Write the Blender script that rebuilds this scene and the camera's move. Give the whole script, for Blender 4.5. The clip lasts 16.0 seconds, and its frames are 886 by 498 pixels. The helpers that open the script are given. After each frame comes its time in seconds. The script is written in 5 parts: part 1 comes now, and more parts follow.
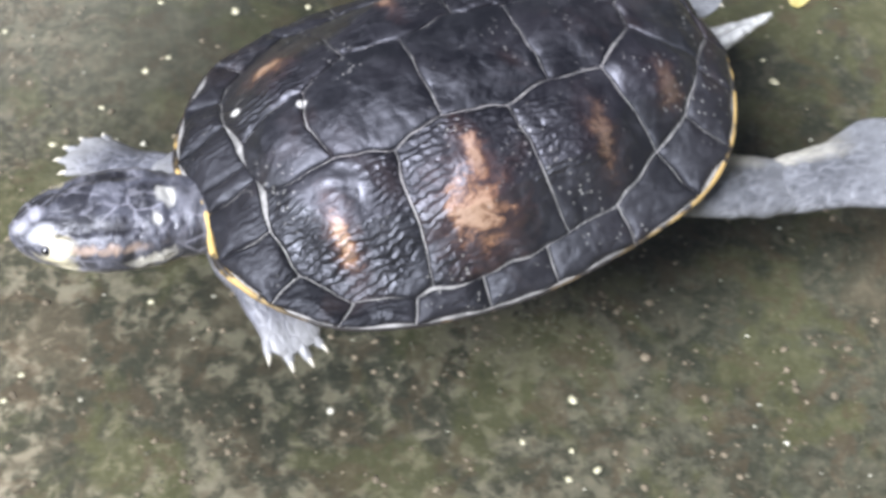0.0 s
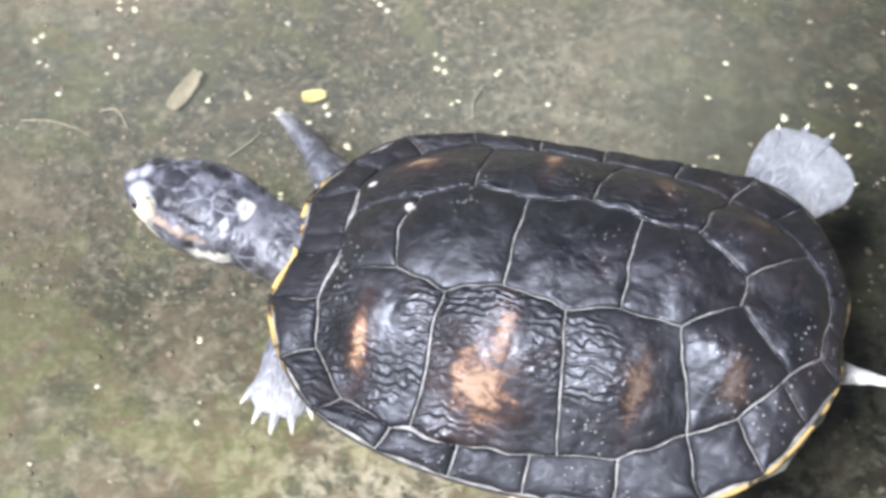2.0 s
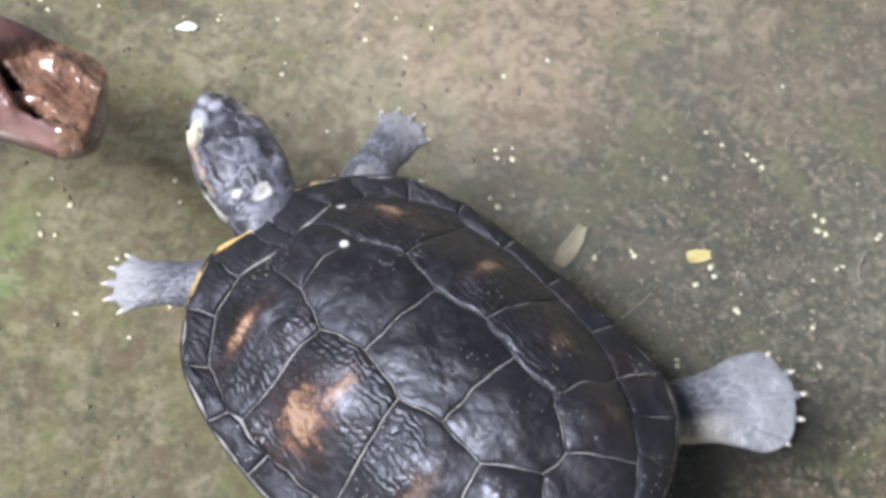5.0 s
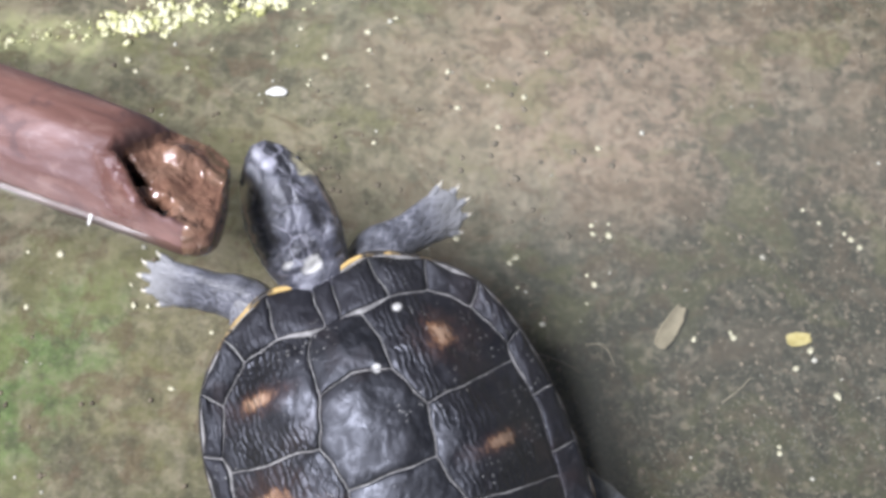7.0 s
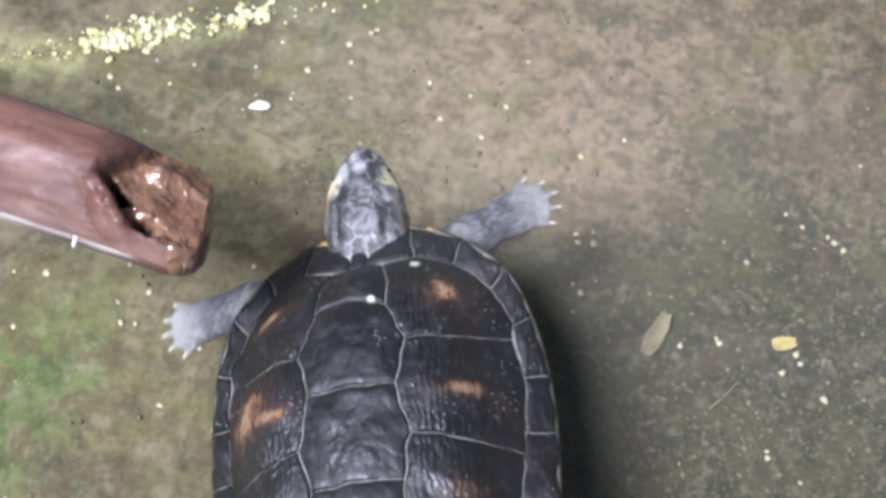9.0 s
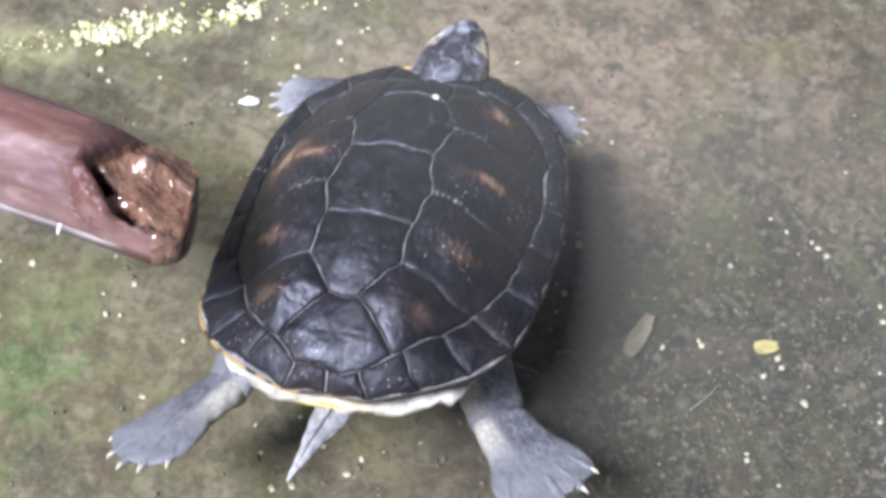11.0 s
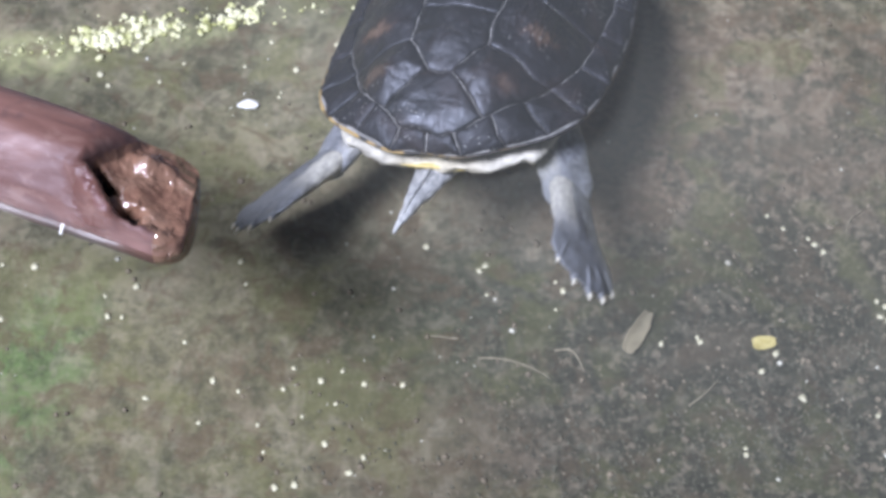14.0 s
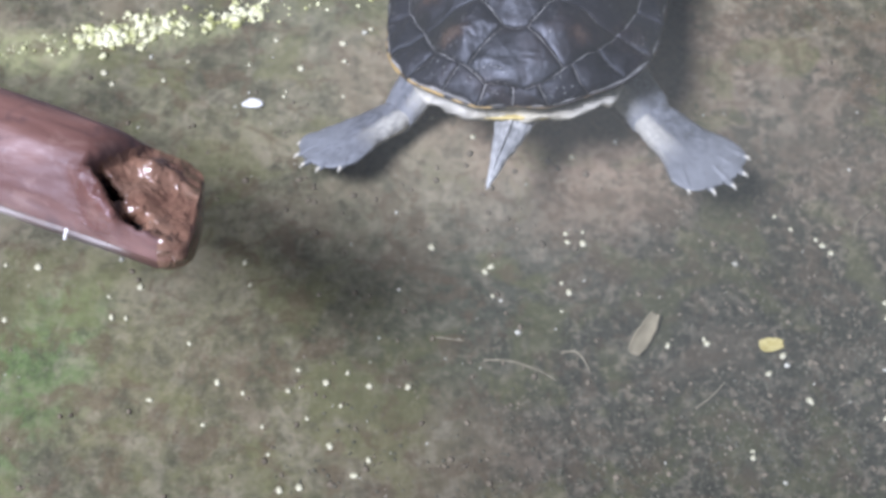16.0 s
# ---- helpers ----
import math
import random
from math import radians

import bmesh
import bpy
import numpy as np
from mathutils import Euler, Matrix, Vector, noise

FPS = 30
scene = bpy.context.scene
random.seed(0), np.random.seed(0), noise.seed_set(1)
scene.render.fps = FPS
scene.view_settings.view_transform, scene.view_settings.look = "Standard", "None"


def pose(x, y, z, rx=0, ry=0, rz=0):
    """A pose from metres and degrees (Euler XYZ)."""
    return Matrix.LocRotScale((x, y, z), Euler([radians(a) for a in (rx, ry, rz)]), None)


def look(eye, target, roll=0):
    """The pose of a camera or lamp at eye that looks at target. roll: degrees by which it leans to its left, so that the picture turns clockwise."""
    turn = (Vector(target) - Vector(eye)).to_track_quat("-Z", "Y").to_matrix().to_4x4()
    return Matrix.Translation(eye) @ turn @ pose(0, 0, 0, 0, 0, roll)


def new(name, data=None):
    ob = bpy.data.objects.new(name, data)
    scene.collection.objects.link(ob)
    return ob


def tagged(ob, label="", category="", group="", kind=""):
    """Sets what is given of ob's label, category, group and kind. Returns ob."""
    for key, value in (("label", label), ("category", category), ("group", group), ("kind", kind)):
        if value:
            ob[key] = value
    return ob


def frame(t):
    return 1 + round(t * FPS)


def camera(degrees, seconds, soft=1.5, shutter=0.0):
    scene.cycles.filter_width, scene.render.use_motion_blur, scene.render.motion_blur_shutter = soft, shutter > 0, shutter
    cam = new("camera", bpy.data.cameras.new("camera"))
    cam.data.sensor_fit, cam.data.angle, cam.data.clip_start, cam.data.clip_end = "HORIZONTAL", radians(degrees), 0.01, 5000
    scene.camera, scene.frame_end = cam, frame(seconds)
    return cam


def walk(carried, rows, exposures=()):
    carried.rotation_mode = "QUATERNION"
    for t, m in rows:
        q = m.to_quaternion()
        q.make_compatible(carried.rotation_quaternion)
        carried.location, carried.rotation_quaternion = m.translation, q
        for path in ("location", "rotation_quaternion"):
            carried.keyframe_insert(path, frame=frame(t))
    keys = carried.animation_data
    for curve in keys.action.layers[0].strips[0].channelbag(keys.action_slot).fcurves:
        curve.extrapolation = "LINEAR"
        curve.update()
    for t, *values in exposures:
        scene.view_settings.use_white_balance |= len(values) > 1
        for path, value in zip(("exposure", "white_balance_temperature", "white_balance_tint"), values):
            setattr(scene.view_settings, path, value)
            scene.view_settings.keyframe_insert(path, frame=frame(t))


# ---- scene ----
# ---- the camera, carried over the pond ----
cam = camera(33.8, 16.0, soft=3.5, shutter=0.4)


def seen_from(x, y, z, tilt, roll, turn):
    """The camera's pose: tilt away from straight down, roll and turn about the vertical, in degrees."""
    return pose(x, y, z, 0, 0, turn) @ pose(0, 0, 0, tilt) @ pose(0, 0, 0, 0, 0, -roll)


CAMERA_ROWS = (
    (0, 0.533, -0.554, 0.522, 29.0, 2.3, -8.3), (0.3, 0.496, -0.549, 0.523, 29.5, 2.4, -7.0), (0.5, 0.466, -0.548, 0.529, 29.9, 2.7, -6.2), (0.7, 0.450,
    -0.539, 0.531, 29.9, 1.8, -4.9), (1, 0.427, -0.510, 0.526, 29.7, 0.0, -2.7), (1.5, 0.347, -0.487, 0.532, 29.4, 0.0, -1.4), (2, 0.277, -0.471, 0.532,
    29.7, 0.3, -0.4), (2.5, 0.235, -0.477, 0.544, 30.2, 0.0, 0.4), (3, 0.200, -0.469, 0.539, 30.5, -0.4, 1.6), (3.5, 0.158, -0.445, 0.545, 30.0, -0.3,
    2.1), (4.3, 0.103, -0.416, 0.564, 30.0, 0.1, 2.0), (5.2, 0.046, -0.385, 0.586, 30.0, 0.8, 2.5), (6, 0.005, -0.361, 0.604, 30.0, 1.3, 3.2), (6.5,
    -0.006, -0.349, 0.607, 29.7, 0.0, 2.1), (7, -0.007, -0.345, 0.599, 29.8, -0.6, 2.0), (7.5, -0.006, -0.345, 0.605, 29.6, -0.2, 2.0), (8, 0.001, -0.352,
    0.603, 30.3, -0.1, 2.5), (8.5, -0.005, -0.342, 0.604, 29.7, -0.1, 1.8), (9.3, -0.004, -0.340, 0.605, 29.9, -0.3, 1.0), (10.2, -0.001, -0.342, 0.605,
    30.0, -0.9, 0.7), (11, 0.001, -0.347, 0.605, 30.1, -1.7, 0.7), (11.5, -0.001, -0.351, 0.604, 30.3, -1.2, 0.4), (12, -0.000, -0.349, 0.606, 30.2, -1.3,
    0.6), (12.5, 0.002, -0.349, 0.609, 30.1, -1.8, 0.7), (13, 0.001, -0.351, 0.606, 30.2, -1.3, 0.6), (13.5, 0.001, -0.348, 0.608, 30.0, -1.6, 0.6), (14,
    -0.000, -0.356, 0.607, 30.5, -1.3, 0.5), (14.5, 0.001, -0.352, 0.605, 30.4, -1.1, 0.9), (15, -0.001, -0.351, 0.605, 30.4, -1.1, 0.8), (15.5, -0.002,
    -0.349, 0.606, 30.3, -1.3, 0.8), (16, -0.002, -0.346, 0.607, 30.0, -1.2, 0.7),
)
EXPOSURE_ROWS = ((0.0, 1.06), (0.7, 1.10), (1.5, 1.25), (3.5, 1.08), (6.0, 0.62), (8.5, 0.60), (11.0, 0.70), (13.0, 0.52), (14.5, 0.45), (16.0, 0.43))
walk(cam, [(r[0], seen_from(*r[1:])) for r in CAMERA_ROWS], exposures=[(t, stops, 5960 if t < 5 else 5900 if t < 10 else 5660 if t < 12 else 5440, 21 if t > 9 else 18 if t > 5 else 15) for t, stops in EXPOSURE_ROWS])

# ---- light: open sky and a veiled sun, high over the pond ----
SUN_WAY = Vector((-0.51, -0.34, 1.0)).normalized()
world = bpy.data.worlds.new("sky")
scene.world = world
world.use_nodes = True
sky_nodes = world.node_tree.nodes
sky = sky_nodes.new("ShaderNodeTexSky")
sky.sky_type = "NISHITA"
sky.sun_disc = False
sky.sun_elevation = math.asin(SUN_WAY.z)
sky.sun_rotation = math.atan2(SUN_WAY.x, SUN_WAY.y)
sky.dust_density = 3.0
sky_nodes["Background"].inputs["Strength"].default_value = 0.013
world.node_tree.links.new(sky.outputs[0], sky_nodes["Background"].inputs["Color"])
sun_data = bpy.data.lights.new("sun", "SUN")
sun_data.energy, sun_data.angle, sun_data.color = 5.0, radians(20), (1.0, 0.97, 0.93)
sun = new("sun", sun_data)
sun.matrix_world = look(SUN_WAY * 10, (0, 0, 0))

WATER, BOTTOM = 0.0, -0.215


# ---- materials ----
class Nodes:
    """A small writer for node materials."""

    def __init__(self, name):
        self.mat = bpy.data.materials.new(name)
        self.mat.use_nodes = True
        self.tree = self.mat.node_tree
        self.bsdf = self.tree.nodes["Principled BSDF"]
        self.coord = self.tree.nodes.new("ShaderNodeTexCoord").outputs["Object"]

    def node(self, kind, **values):
        n = self.tree.nodes.new(kind)
        for key, value in values.items():
            self.put(n.inputs[key.replace("_", " ")], value)
        return n

    def put(self, socket, value):
        if isinstance(value, bpy.types.NodeSocket):
            self.tree.links.new(value, socket)
        else:
            socket.default_value = value

    def noise(self, scale, detail=3.0, rough=0.55, stretch=(1, 1, 1), distortion=0.0, shift=(0, 0, 0)):
        m = self.tree.nodes.new("ShaderNodeMapping")
        self.put(m.inputs["Vector"], self.coord)
        m.inputs["Scale"].default_value = stretch
        m.inputs["Location"].default_value = shift
        n = self.node("ShaderNodeTexNoise", Vector=m.outputs[0], Scale=scale, Detail=detail, Roughness=rough, Distortion=distortion)
        return n.outputs["Fac"]

    def cells(self, scale, stretch=(1, 1, 1), feature="F1"):
        m = self.tree.nodes.new("ShaderNodeMapping")
        self.put(m.inputs["Vector"], self.coord)
        m.inputs["Scale"].default_value = stretch
        n = self.tree.nodes.new("ShaderNodeTexVoronoi")
        n.feature = feature
        self.put(n.inputs["Vector"], m.outputs[0])
        n.inputs["Scale"].default_value = scale
        return n.outputs["Distance"]

    def stripes(self, period, distortion, detail_scale):
        """Bands across y of the object, uneven and broken."""
        w = self.tree.nodes.new("ShaderNodeTexWave")
        w.bands_direction = "Y"
        self.put(w.inputs["Vector"], self.coord)
        for key, v in (("Scale", math.pi / (10 * period)), ("Distortion", distortion), ("Detail", 2.0), ("Detail Scale", detail_scale), ("Detail Roughness", 0.6)):
            w.inputs[key].default_value = v
        return w.outputs["Fac"]

    def ramp(self, value, low, high, a=0.0, b=1.0):
        n = self.tree.nodes.new("ShaderNodeMapRange")
        n.interpolation_type = "SMOOTHSTEP"
        for key, v in (("Value", value), ("From Min", low), ("From Max", high), ("To Min", a), ("To Max", b)):
            self.put(n.inputs[key], v)
        return n.outputs[0]

    def math(self, op, a, b=0.0):
        n = self.tree.nodes.new("ShaderNodeMath")
        n.operation = op
        self.put(n.inputs[0], a)
        self.put(n.inputs[1], b)
        return n.outputs[0]

    def mix(self, fac, a, b, blend="MIX"):
        n = self.tree.nodes.new("ShaderNodeMix")
        n.data_type, n.blend_type = "RGBA", blend
        self.put(n.inputs[0], fac)
        for socket, v in ((n.inputs[6], a), (n.inputs[7], b)):
            self.put(socket, v if isinstance(v, bpy.types.NodeSocket) else (*v, 1.0))
        return n.outputs[2]

    def near(self, centre, radius, wobble=None, amount=0.0, squash=(1, 1, 1)):
        """1 at a place of the object, 0 beyond the radius."""
        sub = self.tree.nodes.new("ShaderNodeVectorMath")
        sub.operation = "SUBTRACT"
        self.put(sub.inputs[0], self.coord)
        sub.inputs[1].default_value = centre
        mul = self.tree.nodes.new("ShaderNodeVectorMath")
        mul.operation = "MULTIPLY"
        self.put(mul.inputs[0], sub.outputs[0])
        mul.inputs[1].default_value = squash
        ln = self.tree.nodes.new("ShaderNodeVectorMath")
        ln.operation = "LENGTH"
        self.put(ln.inputs[0], mul.outputs[0])
        d = ln.outputs["Value"]
        if wobble is not None:
            d = self.math("ADD", d, self.math("MULTIPLY", self.math("SUBTRACT", wobble, 0.5), amount))
        return self.ramp(d, radius * 0.35, radius, 1.0, 0.0)

    def bump(self, height, strength, distance):
        n = self.node("ShaderNodeBump", Height=height, Strength=strength, Distance=distance)
        if self.bsdf.inputs["Normal"].links:
            self.put(n.inputs["Normal"], self.bsdf.inputs["Normal"].links[0].from_socket)
        self.put(self.bsdf.inputs["Normal"], n.outputs[0])
        return self

    def finish(self, colour, rough, specular=0.5):
        self.put(self.bsdf.inputs["Base Color"], colour if isinstance(colour, bpy.types.NodeSocket) else (*colour, 1.0))
        self.put(self.bsdf.inputs["Roughness"], rough)
        self.bsdf.inputs["Specular IOR Level"].default_value = specular
        return self.mat


def silt_material():
    n = Nodes("pond_silt")
    broad = n.noise(3.2, 3.0, 0.55)
    patches = n.noise(13.0, 5.0, 0.62, distortion=0.4)
    blots = n.noise(62.0, 4.0, 0.58, distortion=0.2)
    spots = n.noise(170.0, 3.0, 0.6, distortion=0.4, shift=(3, 1, 0))
    grain = n.noise(420.0, 3.0, 0.7)
    c = n.mix(n.ramp(broad, 0.38, 0.62), (0.184, 0.178, 0.108), (0.256, 0.232, 0.150))
    c = n.mix(n.ramp(patches, 0.42, 0.60, 0.0, 0.8), c, (0.094, 0.090, 0.056))
    # sandy, rotted dark and green algae stretches, ragged-edged; some are painted shade or glare
    for place, reach, squash, colour, amount in (
            ((0.16, 0.215, BOTTOM), 0.25, (0.75, 1.4, 0), (0.300, 0.215, 0.155), 0.78),
            ((0.42, -0.24, BOTTOM), 0.20, (0.8, 1.3, 0), (0.33, 0.290, 0.215), 0.55),
            ((0.02, -0.06, BOTTOM), 0.16, (0.8, 1.2, 0), (0.30, 0.265, 0.21), 0.35),
            ((0.08, 0.065, BOTTOM), 0.19, (0.8, 1.4, 0), (0.064, 0.066, 0.052), 0.72),
            ((0.30, 0.08, BOTTOM), 0.24, (1.0, 0.7, 0), (0.085, 0.080, 0.058), 0.58),
            ((0.10, -0.01, BOTTOM), 0.22, (0.7, 1.4, 0), (0.074, 0.070, 0.050), 0.75),
            ((0.01, -0.035, BOTTOM), 0.09, (0.8, 1.2, 0), (0.230, 0.170, 0.125), 0.60),
            ((-0.12, 0.01, BOTTOM), 0.16, (0.8, 1.2, 0), (0.170, 0.155, 0.080), 0.55),
            ((-0.14, 0.19, BOTTOM), 0.15, (0.8, 1.2, 0), (0.215, 0.200, 0.120), 0.45),
            ((0.24, -0.01, BOTTOM), 0.17, (0.9, 1.0, 0), (0.072, 0.066, 0.046), 0.60),
            ((0.42, -0.30, BOTTOM), 0.50, (0.75, 1.25, 0), (0.150, 0.140, 0.098), 0.35),
            # darkens the floor in place of shade and dim reflection on this side
            ((0.57, -0.06, BOTTOM), 0.17, (0.9, 0.8, 0), (0.050, 0.052, 0.038), 0.80),
            ((0.20, 0.015, BOTTOM), 0.16, (0.8, 1.0, 0), (0.058, 0.056, 0.038), 0.62),
            # the turtle's shade, put into the floor's colour
            ((0.55, 0.00, BOTTOM), 0.31, (1.0, 0.70, 0), (0.046, 0.048, 0.030), 0.90),
            ((0.74, -0.28, BOTTOM), 0.24, (0.8, 1.0, 0), (0.070, 0.072, 0.050), 0.60),
            ((0.58, -0.16, BOTTOM), 0.16, (0.9, 1.1, 0), (0.060, 0.064, 0.044), 0.60),
            ((0.10, -0.125, BOTTOM), 0.14, (0.6, 1.4, 0), (0.078, 0.078, 0.044), 0.55),
            ((-0.16, -0.09, BOTTOM), 0.12, (0.7, 1.3, 0), (0.090, 0.092, 0.050), 0.50),
            # lightens the floor in place of glare on the water
            ((0.40, 0.02, BOTTOM), 0.13, (0.9, 0.9, 0), (0.34, 0.31, 0.225), 0.45),
            ((0.72, -0.16, BOTTOM), 0.34, (1.0, 0.9, 0), (0.055, 0.060, 0.046), 0.75),
            ((0.60, -0.34, BOTTOM), 0.16, (0.8, 1.2, 0), (0.31, 0.275, 0.205), 0.50),
            ((0.55, 0.05, BOTTOM), 0.20, (1.0, 0.9, 0), (0.090, 0.090, 0.064), 0.50),
            ((-0.285, 0.010, BOTTOM), 0.085, (1.2, 1, 0), (0.105, 0.185, 0.050), 0.70),
            ((-0.245, 0.055, BOTTOM), 0.05, (1.2, 1, 0), (0.120, 0.180, 0.065), 0.6),
            ((-0.305, 0.281, BOTTOM), 0.045, (0.6, 1.8, 0), (0.40, 0.41, 0.20), 0.70),
            ((-0.200, 0.302, BOTTOM), 0.040, (0.6, 1.8, 0), (0.38, 0.39, 0.20), 0.60),
            ((-0.02, 0.12, BOTTOM), 0.12, (1, 1, 0), (0.085, 0.110, 0.075), 0.25)):
        where = n.near(place, reach, patches, reach * (1.5 if reach < 0.4 else 0.5), squash)
        c = n.mix(n.math("MULTIPLY", where, amount), c, colour)
    # soft dark clots of rotted leaf, crowded in some stretches and sparse in others
    crowd = n.noise(8.5, 3.0, 0.6, shift=(1.3, 0.4, 0))
    shore = n.near((0.56, -0.33, BOTTOM), 0.52, broad, 0.12, (0.75, 1.5, 0))
    bank = n.near((0.22, 0.22, BOTTOM), 0.20, broad, 0.1, (0.9, 1.1, 0))
    bed = n.near((0.22, 0.02, BOTTOM), 0.26, broad, 0.1, (1.0, 1.1, 0))
    where = n.math("MINIMUM", n.math("ADD", n.math("ADD", n.math("MULTIPLY", shore, 0.85), n.math("MULTIPLY", bank, 0.5)), 0.36), 1.0)
    clots = n.noise(80.0, 5.0, 0.66, distortion=0.3, shift=(0.7, 0.2, 0))
    level = n.math("ADD", clots, n.math("MULTIPLY", n.math("SUBTRACT", crowd, 0.48), 0.70))
    c = n.mix(n.ramp(blots, 0.34, 0.50, 0.34, 0.0), c, (0.34, 0.295, 0.215))
    pale = n.near((0.40, -0.24, BOTTOM), 0.33, broad, 0.12, (0.8, 1.4, 0))
    c = n.mix(n.math("MULTIPLY", pale, n.ramp(level, 0.54, 0.42, 0.0, 0.70)), c, (0.36, 0.318, 0.235))
    c = n.mix(n.math("MULTIPLY", n.math("SUBTRACT", shore, pale), 0.55), c, (0.088, 0.090, 0.062))
    c = n.mix(n.math("MULTIPLY", where, n.ramp(level, 0.47, 0.61, 0.0, 0.82)), c, (0.042, 0.045, 0.030))
    c = n.mix(n.ramp(blots, 0.52, 0.66, 0.0, 0.48), c, (0.062, 0.060, 0.040))
    c = n.mix(n.math("MULTIPLY", n.ramp(spots, 0.51, 0.59), n.math("ADD", n.ramp(patches, 0.36, 0.56, 0.10, 0.30), n.math("MULTIPLY", bed, 0.55))), c, (0.036, 0.034, 0.024))
    c = n.mix(n.math("MULTIPLY", n.ramp(spots, 0.45, 0.36), n.math("ADD", 0.20, n.math("MULTIPLY", bed, 0.50))), c, (0.30, 0.245, 0.175))
    olive = n.noise(17.0, 4.0, 0.6, distortion=0.5, shift=(2.2, 6.1, 0))
    c = n.mix(n.ramp(olive, 0.50, 0.62, 0.0, 0.42), c, (0.150, 0.150, 0.058))
    c = n.mix(n.ramp(olive, 0.46, 0.34, 0.0, 0.38), c, (0.185, 0.142, 0.095))
    rust = n.noise(48.0, 5.0, 0.66, distortion=0.6, shift=(5, 2, 0))
    c = n.mix(n.ramp(rust, 0.51, 0.62, 0.0, 0.55), c, (0.112, 0.080, 0.050))
    c = n.mix(n.ramp(grain, 0.52, 0.72, 0.0, 0.22), c, (0.34, 0.31, 0.24))
    # broad darkening of the silt, with the turtle's shade put into the colour
    for place, reach, squash, tone in (((0.13, 0.010, BOTTOM), 0.26, (0.8, 1.3, 0), (0.66, 0.68, 0.70)), ((0.24, 0.09, BOTTOM), 0.22, (1.0, 1.0, 0), (0.80, 0.80, 0.80)), ((0.63, -0.06, BOTTOM), 0.46, (1.15, 0.75, 0), (0.46, 0.48, 0.46)), ((0.51, -0.08, BOTTOM), 0.22, (1.2, 0.8, 0), (0.58, 0.60, 0.58))):
        c = n.mix(n.near(place, reach, broad, reach * 0.5, squash), c, tone, "MULTIPLY")
    n.bump(patches, 0.5, 0.006)
    n.bump(blots, 0.45, 0.003)
    n.bump(grain, 0.2, 0.0006)
    return n.finish(c, 0.9, 0.2)


def water_material():
    n = Nodes("pond_water")
    t = n.tree
    ripple = n.noise(9.0, 2.0, 0.5, (1.0, 1.7, 1.0), 0.8)
    fine = n.noise(46.0, 2.0, 0.5)
    b1 = n.node("ShaderNodeBump", Height=ripple, Strength=0.16, Distance=0.02)
    b2 = n.node("ShaderNodeBump", Height=fine, Strength=0.08, Distance=0.002, Normal=b1.outputs[0])
    clear = n.node("ShaderNodeBsdfTransparent", Color=(0.955, 0.965, 0.955, 1))
    murk_glare = n.node("ShaderNodeBsdfDiffuse", Color=(0.60, 0.63, 0.56, 1))
    gloss = n.node("ShaderNodeBsdfGlossy", Color=(1, 1, 1, 1), Roughness=0.28, Normal=b2.outputs[0])
    fresnel = n.node("ShaderNodeFresnel", IOR=1.33, Normal=b2.outputs[0])
    # pale haze off the log's end: sky glare painted onto the water
    drift = n.noise(4.0, 3.0, 0.5)
    sky_glare = n.near((0.015, 0.185, 0), 0.22, drift, 0.10, (1.1, 0.9, 0))
    cloud = n.math("ADD", n.ramp(drift, 0.35, 0.7, 0.000, 0.004), n.math("MULTIPLY", sky_glare, 0.046))
    m1 = t.nodes.new("ShaderNodeMixShader")
    n.put(m1.inputs[0], cloud)
    n.put(m1.inputs[1], clear.outputs[0])
    n.put(m1.inputs[2], murk_glare.outputs[0])
    m2 = t.nodes.new("ShaderNodeMixShader")
    n.put(m2.inputs[0], fresnel.outputs[0])
    n.put(m2.inputs[1], m1.outputs[0])
    n.put(m2.inputs[2], gloss.outputs[0])
    out = next(x for x in t.nodes if x.type == "OUTPUT_MATERIAL")
    n.put(out.inputs["Surface"], m2.outputs[0])
    t.nodes.remove(n.bsdf)
    return n.mat


def haze_material(name, centre, reach, squash, amount):
    """A pale see-through haze over one stretch of the bed, in place of sky glare."""
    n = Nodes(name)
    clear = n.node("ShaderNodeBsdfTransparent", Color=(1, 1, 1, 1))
    murk_glare = n.node("ShaderNodeBsdfDiffuse", Color=(0.55, 0.56, 0.48, 1))
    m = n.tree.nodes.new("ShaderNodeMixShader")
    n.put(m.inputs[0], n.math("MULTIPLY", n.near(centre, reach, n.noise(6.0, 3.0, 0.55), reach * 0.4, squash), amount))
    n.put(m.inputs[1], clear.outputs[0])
    n.put(m.inputs[2], murk_glare.outputs[0])
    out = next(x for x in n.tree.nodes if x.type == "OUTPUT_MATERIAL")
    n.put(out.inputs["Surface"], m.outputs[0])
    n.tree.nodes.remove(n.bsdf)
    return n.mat


